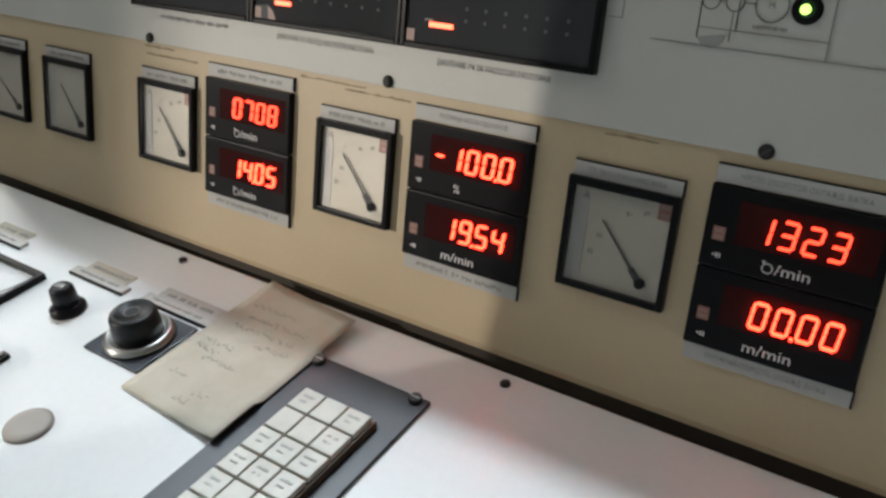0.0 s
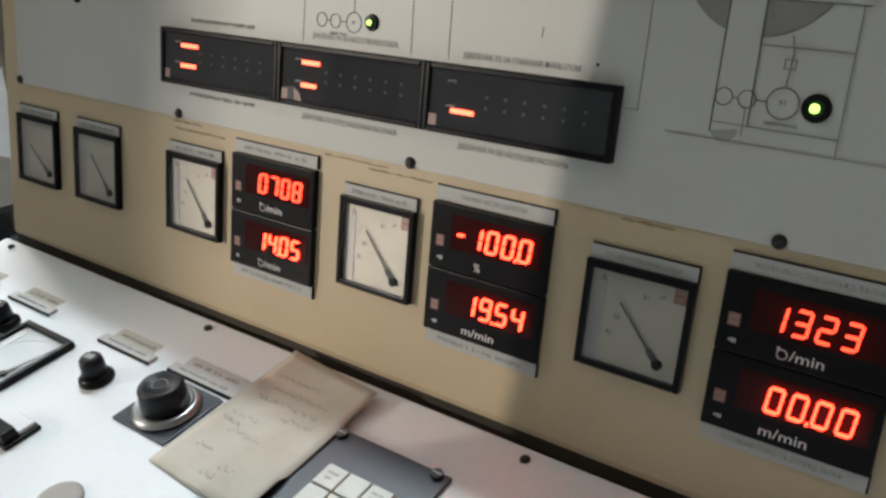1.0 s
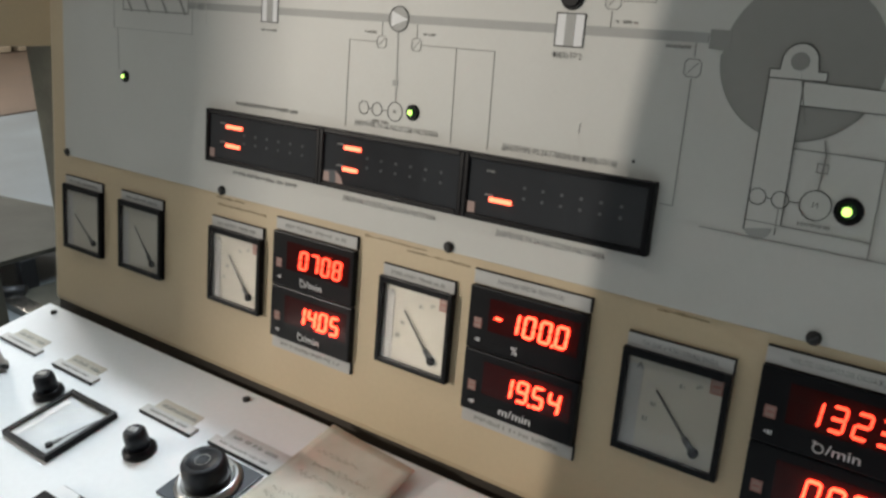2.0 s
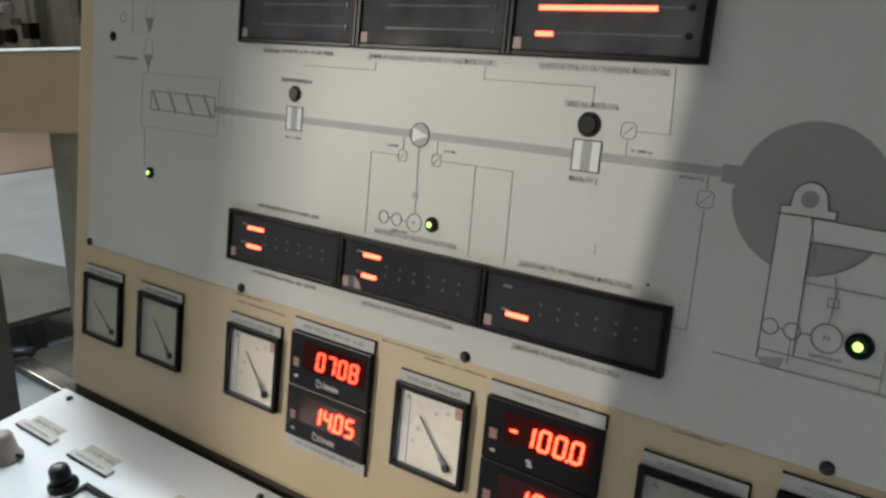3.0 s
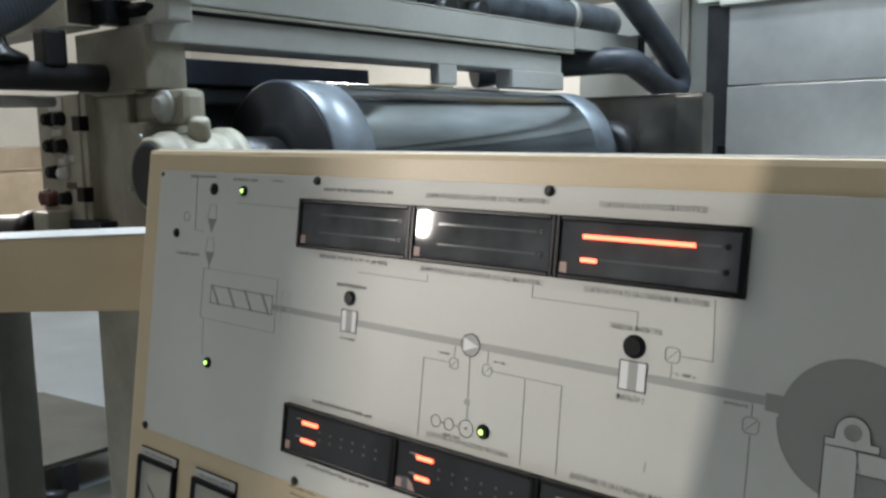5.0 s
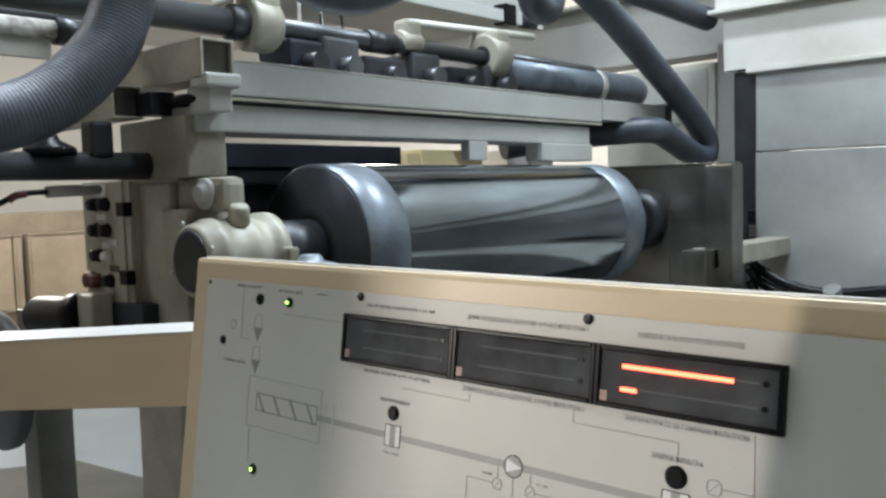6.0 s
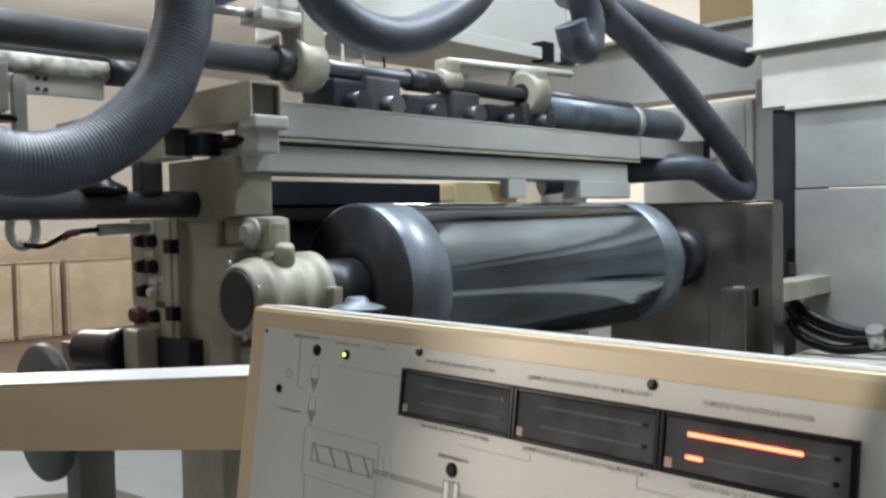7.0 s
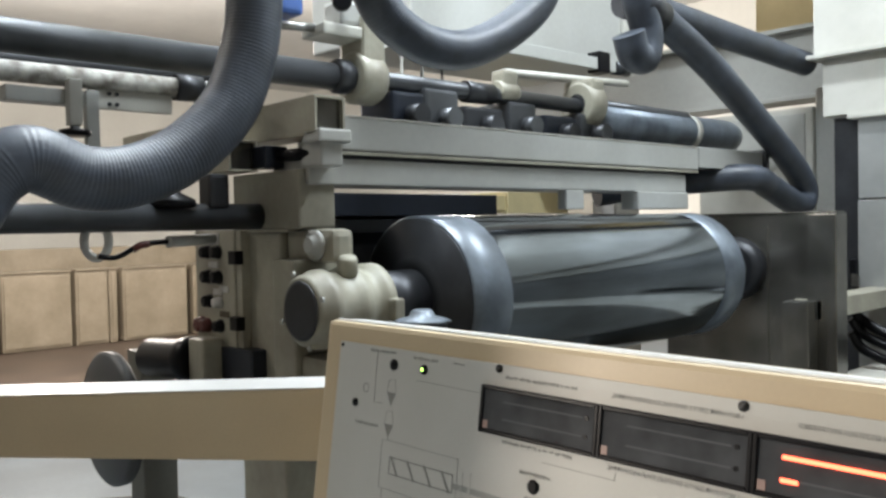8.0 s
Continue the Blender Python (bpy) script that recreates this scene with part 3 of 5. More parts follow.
def display(x, z, text, unit, bright, shift=0.0):
    t = thing("digital_display", PM @ Matrix.Translation((x, 0.0025, z)), "black panel display with glowing red seven-segment digits", "display", "digital panel displays")
    w, h = 0.096, 0.0482
    b = nb()
    box(b, 0, w, -0.008, 0, 0, h, 0.0012)
    body = part("bezel", b, BLACK, t)
    b = nb()
    prism(b, [(0.018, 0.0165), (0.0915, 0.0165), (0.0915, 0.0415), (0.018, 0.0415)], -0.008, -0.0082)
    win = part("filter_window", b, REDWIN, t, "dark red filter window")
    n = sum(c != "." for c in text)
    xr = 0.0832 + shift
    pitch = 0.0130
    digs = [c for c in text]
    pos, k = [], 0
    for c in digs:
        if c == ".":
            pos.append(None)
        else:
            pos.append(xr - 0.0042 - (n - 1 - k) * pitch)
            k += 1
    for i, c in enumerate(digs):
        if c == ".":
            b = nb()
            box(b, pos[i - 1] + 0.0053, pos[i - 1] + 0.0069, -0.0096, -0.0082, 0.0190, 0.0208)
            part("decimal_point", b, SEG, t)
        else:
            digit(c, pos[i], 0.0280, 0.0076 if c != "-" else 0.0062, 0.0150, 0.0014, -0.0082, t, SEGDIM if not bright else SEG)
    b = nb()
    box(b, 0.0055, 0.0125, -0.0083, -0.008, 0.0165, 0.0245)
    mk = part("maker_mark", b, PALEMARK, t)
    b = nb()
    loop_strip(b, [(0.0060, 0.0170), (0.0120, 0.0170), (0.0120, 0.0240), (0.0060, 0.0240)], 0.0006, -0.0083, -0.0085)
    strip(b, [(0.0075, 0.0205), (0.0105, 0.0205)], 0.0011, -0.0083, -0.0085)
    part("mark_lines", b, REDMARK, mk)
    word_bars(0.0075, 0.0125, 0.0078, 0.0028, -0.0081, WHITE, t, 5)
    if unit == "o/min":
        b = nb()
        loop_strip(b, disc_pts(0.0385, 0.0072, 0.0028, 18, 0, 360), 0.0007, -0.008, -0.0083)
        prism(b, [(0.0350, 0.0112), (0.0374, 0.0112), (0.0360, 0.0090)], -0.008, -0.0083)
        part("rotation_sign", b, WHITE, t)
        caption("/min", 0.0425, 0.0075, 0.0088, -0.0083, WHITE, t, 0.0190, align="LEFT")
    elif unit == "%":
        caption("%", 0.0420, 0.0070, 0.0085, -0.0083, WHITE, t)
    else:
        caption("m/min", 0.0480, 0.0072, 0.0090, -0.0083, WHITE, t, 0.0270)
    return t


for k, (x, top, ut, bot, ub, head) in enumerate((
    (-0.1868, "0708", "o/min", "14.05", "o/min", None),
    (0.0250, "-100.0", "%", "19.54", "m/min", "РАЗНИЦА ЧИСЛА ОБОРОТОВ"),
    (0.2365, "1323", "o/min", "00.00", "m/min", "ЧИСЛО ОБОРОТОВ ОХЛАЖД. ВАЛКА"),
)):
    display(x, -0.0698, top, ut, k == 1, -0.007 if k == 2 else 0.0)
    display(x, -0.1187, bot, ub, True)
    name_plate(x + 0.0005, x + 0.0955, -0.0207, -0.0107, head, 30 + k, 0.0, console)
    name_plate(x + 0.0005, x + 0.0955, -0.1297, -0.1197, "ОКРУЖНАЯ СКОРОСТЬ ОХЛАЖД. ВАЛКА" if k == 2 else None, 40 + k, 0.0, console)


# ---- bar graph indicators ----
def bargraph(x, z, bars, ticks, torn=False):
    t = thing("bargraph_indicator", PM @ Matrix.Translation((x, 0.0010, z)), "long black-framed bar graph indicator with smoked window", "indicator", "bar graph indicators")
    w, h, f = 0.1445, 0.0478, 0.0042
    b = nb()
    box(b, 0, f, -0.010, 0, 0, h, 0.001)
    box(b, w - f, w, -0.010, 0, 0, h, 0.001)
    box(b, f, w - f, -0.010, 0, 0, f, 0.001)
    box(b, f, w - f, -0.010, 0, h - f, h, 0.001)
    part("frame", b, BLACK, t)
    b = nb()
    box(b, f, w - f, -0.0080, 0, f, h - f)
    win = part("smoked_window", b, WINDOW if ticks else PALEWIN, t, "smoked grey window" if ticks else "paler smoked grey window")
    for z0 in () if ticks else (0.0165, 0.0335):
        b = nb()
        box(b, 0.030, 0.127, -0.0083, -0.0080, z0 - 0.0008, z0 + 0.0008)
        part("bar_track", b, TRACK, t)
    for xa, xb, z0 in bars:
        b = nb()
        box(b, xa, xb, -0.0097, -0.0080, z0 - 0.0015, z0 + 0.0015)
        part("lit_bar", b, BAR, t, "lit orange bar")
    if ticks:
        for z0 in (0.0215, 0.0290):
            for k in range(6):
                b = nb()
                xx = 0.050 + k * 0.0145
                box(b, xx, xx + 0.0022, -0.0083, -0.0080, z0 - 0.0011, z0 + 0.0011)
                part("scale_number", b, TRACK, t)
        for z0 in (0.0165, 0.0335):
            word_bars(0.019, 0.026, z0 + 0.003, 0.0018, -0.0082, PIPE, t, 3)
    else:
        for z0 in (0.0165, 0.0335):
            b = nb()
            cyl(b, (0.1315, -0.0080, z0), (0.1315, -0.0087, z0), 0.0022, seg=12)
            part("window_dot", b, BLACK, t)
    b = nb()
    box(b, f + 0.0004, f + 0.0072, -0.0085, -0.0080, f + 0.0006, f + 0.0085)
    part("maker_mark", b, PALEMARK, t)
    if torn:
        b = nb()
        prism(b, [(0.0045, 0.0045), (0.0270, 0.0045), (0.0240, 0.0110), (0.0180, 0.0150), (0.0060, 0.0140)], -0.0080, -0.0084)
        s = part("torn_sticker", b, TRACK, t, "torn grey sticker")
        b = nb()
        prism(b, [(0.0190, 0.0046), (0.0268, 0.0046), (0.0238, 0.0108), (0.0182, 0.0146)], -0.0084, -0.0086)
        part("sticker_corner", b, PALEMARK, s)
    return t


bargraph(-0.2775, 0.0268, [(0.0282, 0.0483, 0.0341), (0.0279, 0.0456, 0.0172)], True)
bargraph(-0.1330, 0.0268, [(0.0272, 0.0443, 0.0347), (0.0267, 0.0415, 0.0174)], True, True)
bargraph(0.0115, 0.0268, [(0.0237, 0.0418, 0.0168)], True)
bargraph(-0.2775, 0.2265, [], False)
bargraph(-0.1330, 0.2265, [], False)
bargraph(0.0115, 0.2265, [(0.0238, 0.1093, 0.0328), (0.0230, 0.0360, 0.0155)], False)


# ---- pilot lamps and push buttons on the panel ----
def pilot_lamp(x, z, r, on):
    t = thing("pilot_lamp", PM @ Matrix.Translation((x, SY, z)), "small lit green pilot lamp in a dark ring" if on else "small dark unlit pilot lamp in the panel", "lamp", "pilot lamps")
    b = nb()
    lathe(b, (0, 0, 0), (0, -1, 0), [(0, r), (0.0012, r), (0.0018, r * 0.85), (0.0018, r * 0.6), (0.0008, r * 0.55)], 24)
    part("lamp_ring", b, BLACK, t)
    b = nb()
    lathe(b, (0, -0.0006, 0), (0, -1, 0), [(0, r * 0.6), (0.0012, r * 0.58), (0.0024, r * 0.4), (0.0028, r * 0.12)], 20)
    part("lamp_lens", b, GREENBODY if on else BLACK, t, "dark green lens" if on else "")
    if on:
        b = nb()
        lathe(b, (-r * 0.05, -0.0018, 0), (-r * 0.05, -1, 0), [(0, r * 0.36), (0.0020, r * 0.33), (0.0028, r * 0.16)], 18)
        part("lit_core", b, GREEN, t, "glowing green core")
    return t


for x, z, r, on in ((-0.4110, 0.0914, 0.0058, True), (-0.0437, 0.0958, 0.0060, True), (0.2662, 0.0757, 0.0078, True), (-0.3705, 0.2780, 0.0055, True), (-0.4215, 0.2780, 0.0064, False), (-0.4852, 0.2265, 0.0050, False)):
    pilot_lamp(x, z, r, on)


def push_button(x, z, r):
    t = thing("push_button", PM @ Matrix.Translation((x, SY, z)), "round flat black push button on the flow diagram", "button", "panel push buttons")
    b = nb()
    lathe(b, (0, 0, 0), (0, -1, 0), [(0, r), (0.0010, r), (0.0016, r * 0.94)], 28)
    part("button_collar", b, BLACK, t)
    b = nb()
    lathe(b, (0, -0.0015, 0), (0, -1, 0), [(0, r * 0.8), (0.0008, r * 0.8), (0.0012, r * 0.7)], 24)
    part("button_cap", b, BLACK, t)


push_button(-0.2050, 0.1852, 0.0070)
push_button(0.0805, 0.1840, 0.0085)


# ---- desk ----
desk = thing("console_desk", DM, "white enamelled sloping console desk top", "desk")
b = nb()
box(b, -0.556, 1.09, -0.62, -0.030, -0.03, 0.0, 0.003)
part("desk_top", b, DESK, desk)
b = nb()
box(b, -0.545, 1.08, -0.60, 0.10, -0.16, -0.030, 0.003)
part("desk_body", b, CREAM, desk, "cream painted desk body")
pedestal = thing("console_pedestal", pose(-0.036, 0.039, 0, 0, 0, 1.328), "cream painted steel console pedestal on the floor", "pedestal")
b = nb()
box(b, -0.50, 1.04, -0.40, 0.14, 0.0, 0.80, 0.006)
part("pedestal_body", b, CREAM, pedestal)
b = nb()
box(b, -0.50, 1.04, 0.03, 0.14, 0.79, 0.90)
part("neck", b, CREAM, pedestal)


def desk_thing(name, x, y, label, category, group=""):
    return thing(name, DM @ Matrix.Translation((x, y, 0)), label, category, group)


# keypad on its plate
keypad = desk_thing("keypad", 0, 0, "ivory-keyed keypad on a blue-grey metal plate with screws", "keypad")
b = nb()
box(b, -0.004, 0.097, -0.335, -0.084, 0, 0.003, 0.0006)
part("keypad_plate", b, KEYPLATE, keypad, "scuffed blue-grey metal plate")
b = nb()
box(b, 0.0215, 0.0815, -0.293, -0.1210, 0.003, 0.0085, 0.0006)
part("key_block", b, KEYSIDE, keypad, "grimy brown key block")
for i in range(3):
    for j in range(8):
        x0, y1 = 0.0230 + i * 0.0193, -0.1225 - j * 0.0207
        b = nb()
        box(b, x0, x0 + 0.0178, y1 - 0.0190, y1, 0.006, 0.0125, 0.0009)
        key = part("key", b, KEYCAP, keypad)
        if (i + j) % 4 != 1 and j not in (1,) or i == 2:
            word_bars(x0 + 0.004, x0 + 0.0135, y1 - 0.0065, 0.0022, 0.0125, PIPE, key, i * 9 + j, flat=True)
            word_bars(x0 + 0.005, x0 + 0.0110, y1 - 0.0115, 0.0018, 0.0125, PIPE, key, i * 7 + j + 50, flat=True)
for x, y in ((0.0035, -0.0895), (0.0875, -0.0880), (0.0035, -0.3290), (0.0875, -0.3290)):
    b = nb()
    lathe(b, (x, y, 0.003), (x, y, 1), [(0, 0.0048), (0.0024, 0.0048), (0.0034, 0.0042)], 18)
    s = part("screw_head", b, SCREW, keypad)
    b = nb()
    box(b, x - 0.004, x + 0.004, y - 0.0006, y + 0.0006, 0.0058, 0.0066)
    part("slot", b, STEEL, s)

# note sheet, folded, half lying on the keypad plate's edge
note = desk_thing("paper_note", 0, 0, "worn folded paper note with faint pencil writing", "paper")
b = nb()
NX, NY = 12, 16
rows = []
for j in range(NY + 1):
    v = j / NY
    row = []
    for i in range(NX + 1):
        u = i / NX
        x = -0.104 + u * 0.104 + 0.003 * v * (1 - u)
        y = -0.1800 + v * 0.150 - u * (0.006 + 0.008 * v)
        z = 0.0022 + 0.0030 * u + 0.004 * max(0, v - 0.62) * (1 + u) + 0.0005 * math.sin(u * 5 + v * 3) + (0.004 * (u - 0.8) / 0.2 if u > 0.8 and v < 0.3 else 0)
        row.append(b.verts.new((x, y, z)))
    rows.append(row)
for r0, r1 in zip(rows, rows[1:]):
    for i in range(NX):
        b.faces.new((r0[i], r0[i + 1], r1[i + 1], r1[i])).smooth = True
ext = bmesh.ops.extrude_face_region(b, geom=b.faces[:])
bmesh.ops.translate(b, verts=[v for v in ext["geom"] if isinstance(v, bmesh.types.BMVert)], vec=(0.0003, -0.0003, -0.0008))
sheet_ob = part("paper_sheet", b, PAPER, note)
rnd = random.Random(4)
for row_y, x0, x1 in ((-0.062, -0.088, -0.045), (-0.075, -0.080, -0.020), (-0.088, -0.085, -0.022), (-0.112, -0.090, -0.062), (-0.120, -0.092, -0.068), (-0.128, -0.075, -0.045), (-0.100, -0.050, -0.020), (-0.150, -0.085, -0.070), (-0.160, -0.050, -0.036), (-0.170, -0.060, -0.046)):
    b = nb()
    x = x0
    while x < x1:
        dx = rnd.uniform(0.0015, 0.004)
        ya, yb = row_y + rnd.uniform(-0.002, 0.002), row_y + rnd.uniform(-0.003, 0.003)
        u = (x + 0.104) / 0.104
        v = (row_y + 0.185) / 0.154
        z = 0.0022 + 0.0030 * u + 0.004 * max(0, v - 0.62) * (1 + u) + 0.0005 * math.sin(u * 5 + v * 3) + 0.00035
        box(b, x, x + dx * 0.8, min(ya, yb), max(ya, yb) * 0 + min(ya, yb) + 0.0004, z, z + 0.0001)
        box(b, x, x + 0.0004, min(ya, yb), max(ya, yb) + 0.0006, z, z + 0.0001)
        x += dx
    part("pencil_line", b, PENCIL, note)

# rotary knob with steel ring on a square plate
dial = desk_thing("rotary_knob", -0.1385, -0.136, "charcoal rotary knob in a steel ring on a square plate", "knob")
b = nb()
box(b, -0.031, 0.031, -0.029, 0.030, 0, 0.0022, 0.0004)
part("mounting_plate", b, KEYPLATE, dial)
b = nb()
lathe(b, (0, 0, 0.002), (0, 0, 1), [(0, 0.0275), (0.003, 0.0275), (0.006, 0.0255), (0.007, 0.0225), (0.005, 0.0205)], 40)
part("steel_ring", b, STEEL, dial, "worn steel ring")
b = nb()
lathe(b, (0, 0, 0.004), (0, 0, 1), [(0, 0.0195), (0.012, 0.0185), (0.020, 0.0180), (0.0225, 0.0168), (0.0228, 0.0120), (0.0222, 0.0115), (0.0222, 0.0030)], 40)
knob_cap = part("knob_body", b, KNOB, dial)
b = nb()
loop_strip(b, disc_pts(0, 0, 0.006, 24), 0.0006, 0, 0.0003)
part("knob_ring_mark", b, GREYINK, dial, m=pose(0, 0, 0.0263, 90, 0, 0))


def selector(x, y, turn):
    t = desk_thing("selector_switch", x, y, "small black ribbed selector knob on the desk", "switch", "selector switches")
    b = nb()
    lathe(b, (0, 0, 0), (0, 0, 1), [(0, 0.0145), (0.004, 0.0145), (0.006, 0.0125), (0.007, 0.0115)], 28)
    part("switch_collar", b, BLACK, t)
    b = nb()
    lathe(b, (0, 0, 0.006), (0, 0, 1), [(0, 0.0105), (0.012, 0.0100), (0.016, 0.0092), (0.018, 0.0070)], 14)
    part("switch_knob", b, KNOB, t)
    b = nb()
    box(b, -0.0042, 0.0042, -0.0028, 0.0028, 0.0236, 0.0246, 0.0003, pose(0, 0, 0, 0, 0, turn))
    part("pointer_window", b, STEEL, t, "grey pointer inlay")
    return t


selector(-0.2255, -0.140, 10)
selector(-0.3800, -0.134, 25)
toggle = desk_thing("lever_knob", -0.476, -0.140, "tan metal cylindrical lever knob on the desk", "knob")
b = nb()
lathe(b, (0, 0, 0), (0, 0, 1), [(0, 0.0150), (0.003, 0.0150), (0.004, 0.0125), (0.026, 0.0105), (0.030, 0.0085), (0.031, 0.004)], 28)
part("knob_body", b, CAPGREY, toggle)
b = nb()
cyl(b, (0.010, 0.004, 0.005), (0.019, 0.006, 0.005), 0.0025, seg=10)
part("lever_tip", b, SCREW, toggle)

# label plates on the desk
for k, (x0, x1, y0, y1) in enumerate(((-0.182, -0.102, -0.1010, -0.0915), (-0.275, -0.203, -0.1045, -0.0950), (-0.425, -0.355, -0.1035, -0.0940), (-0.530, -0.458, -0.1035, -0.0940))):
    t = desk_thing("label_plate", 0, 0, "grey engraved label plate stuck on the desk", "label", "desk label plates")
    b = nb()
    box(b, x0, x1, y0, y1, 0, 0.003, 0.0004)
    part("plate_body", b, PLATE, t)
    # Black strip before the plate, its shadow put in as colour.
    b = nb()
    box(b, x0, x1, y0 - 0.0012, y0, 0, 0.0026)
    part("plate_shadow", b, BLACK, t)
    word_bars(x0 + 0.010, x1 - 0.010, (y0 + y1) / 2, 0.0030, 0.003, GREYINK, t, 70 + k, flat=True)
    t = desk_thing("paper_label", 0, 0, "narrow printed paper label stuck on the desk", "label", "desk paper labels")
    b = nb()
    box(b, x0 + 0.006, x1 - (0.010 if k else -0.002), y1 + 0.001, y1 + 0.0145, 0, 0.0006)
    part("label_strip", b, PAPER if k else PLATE, t)
    word_bars(x0 + 0.012, x1 - 0.012, y1 + 0.0075, 0.0040, 0.0006, GREYINK, t, 90 + k, flat=True)

# meter lying in the desk
analog_meter(-0.357, -0.193, 78, plain=True, scale_m=DM @ pose(0, 0, 0, -90, 0, 0))

# blank plug, and a rocker switch with a chrome edge
plug = desk_thing("blank_plug", -0.127, -0.2385, "flat round grey blanking plug in the desk", "plug")
b = nb()
lathe(b, (0, 0, 0), (0, 0, 1), [(0, 0.0165), (0.002, 0.0165), (0.0032, 0.0150), (0.0033, 0.010)], 36)
part("plug_disc", b, CAPGREY, plug)
rocker = desk_thing("illuminated_push_button", -0.222, -0.2150, "square push button with chrome edge and white face", "button")
b = nb()
box(b, -0.0185, 0.0125, -0.0160, 0.0140, 0, 0.004, 0.001)
part("button_housing", b, BLACK, rocker)
b = nb()
box(b, -0.0150, 0.0095, -0.0015, 0.0120, 0.003, 0.0075, 0.001)
part("white_face", b, WHITE, rocker)
b = nb()
box(b, -0.0160, 0.0095, -0.0145, -0.0020, 0.003, 0.013, 0.002)
part("black_face", b, BLACK, rocker)


# ---- room ----
FLOOR = material("worn_bluish_grey_floor", (0.19, 0.225, 0.25), 0.5, vary=0.15, grain=30, stain=1.5, bump=0.1, dirt=(0.13, 0.15, 0.165))
# Darker, browner cream for the far cabinets and the low wall.
DIMCREAM = material("darker_cream_paint", (0.40, 0.335, 0.25), 0.5, vary=0.2, grain=20, stain=3, bump=0.1, dirt=(0.30, 0.25, 0.18))
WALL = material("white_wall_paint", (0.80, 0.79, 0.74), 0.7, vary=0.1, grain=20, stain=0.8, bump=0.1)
# Dark version for unseen walls and blockers, so they bounce less light.
DIMWALL = material("bounce_cutting_grey", (0.26, 0.25, 0.23), 0.7, vary=0.1, grain=20, stain=0.8, bump=0.1)
CEIL = material("grey_white_ceiling", (0.74, 0.74, 0.72), 0.8, vary=0.1, grain=10, stain=0.8, bump=0.1)


def structure(name, x0, x1, y0, y1, z0, z1, mat, label):
    b = nb()
    box(b, x0, x1, y0, y1, z0, z1)
    return tagged(part(name, b, mat, None, label), category=name.split("_")[0], kind="structure")


structure("floor", -14.2, 4.2, -4.2, 9.2, -0.2, 0, FLOOR, "worn bluish grey painted concrete floor")
structure("ceiling", -14.2, 4.2, -4.2, 9.2, 4.2, 4.4, CEIL, "plain light grey ceiling")
structure("wall_west", -14.2, -14.0, -4.0, 9.0, 0, 4.2, WALL, "plain off-white hall wall")
# East and south walls stay out of view, dark to lower the ambient light.
structure("wall_east", 4.0, 4.2, -4.0, 9.0, 0, 4.2, DIMWALL, "unseen hall wall, darkened to cut bounced light")
structure("wall_north", -14.2, 4.2, 9.0, 9.2, 0, 4.2, WALL, "plain off-white hall wall")
# Added out of view: blocks the low lamp in place of the operator's body.
structure("wall_partition", -0.642, 2.4, -0.92, -0.80, 0, 2.3, DIMWALL, "unseen blocker that casts the operator's shadow edge on the panel")
structure("wall_south", -14.2, 4.2, -4.2, -4.0, 0, 4.2, DIMWALL, "unseen hall wall, darkened to cut bounced light")
# Added out of view: its edge keeps the low lamp off the panel's left.
structure("wall_side", -6.0, -2.206, -2.46, -2.40, 0, 2.6, DIMWALL, "unseen blocker that softly shades the panel's left part")

# ---- machine ----
MCREAM = material("machine_cream_paint", (0.385, 0.37, 0.295), 0.42, vary=0.25, grain=60, stain=7, bump=0.25, dirt=(0.25, 0.23, 0.185))
MGREY = material("machine_grey_cream_paint", (0.41, 0.415, 0.395), 0.40, vary=0.15, grain=50, stain=3, bump=0.1, dirt=(0.36, 0.36, 0.335))
CHROME = material("mirror_chrome", (0.33, 0.375, 0.43), 0.11, 1.0, vary=0.3, grain=14, stain=3.5, bump=0.05, stretch=(1, 0.3, 1), dirt=(0.13, 0.145, 0.155), spread=0.07)
RING = material("blue_grey_steel", (0.20, 0.235, 0.275), 0.40, 0.4, vary=0.3, grain=60, stain=9, bump=0.08)
DARKSTEEL = material("dark_oily_steel", (0.055, 0.058, 0.065), 0.42, 0.5, vary=0.3, grain=50, bump=0.15)
NAVY = material("blue_black_steel", (0.018, 0.024, 0.038), 0.45, 0.3, vary=0.3, grain=40, bump=0.1)
HOSE = material("slate_corrugated_hose", (0.056, 0.068, 0.090), 0.46, vary=0.3, grain=80, stain=12, bump=0.1)
TUBE = material("grey_steel_tube", (0.095, 0.10, 0.108), 0.40, 0.5, vary=0.25, grain=40, stain=8, bump=0.1)
CHIPPED = material("chipped_white_pipe_paint", (0.60, 0.59, 0.54), 0.5, vary=0.2, grain=60, stain=26, bump=0.2, dirt=(0.14, 0.12, 0.10))
DUCT = material("galvanised_duct_sheet", (0.50, 0.51, 0.50), 0.36, 0.55, vary=0.15, grain=25, stain=2.5, bump=0.05, dirt=(0.36, 0.37, 0.36))
DUCTWHITE = material("off_white_duct_paint", (0.54, 0.53, 0.485), 0.5, vary=0.12, grain=25, stain=2.0, bump=0.05, dirt=(0.40, 0.39, 0.345))
BROWNSTEEL = material("brown_grey_polished_plate", (0.32, 0.31, 0.28), 0.22, 0.8, vary=0.3, grain=12, stain=5, bump=0.05, dirt=(0.11, 0.105, 0.095))
PALEBLUE = material("pale_blue_guard_sheet", (0.50, 0.58, 0.62), 0.4, vary=0.1, grain=20, stain=3, bump=0.05)
YELLOW = material("ochre_wall_paint", (0.60, 0.47, 0.25), 0.6, vary=0.15, grain=20, stain=2, bump=0.05)
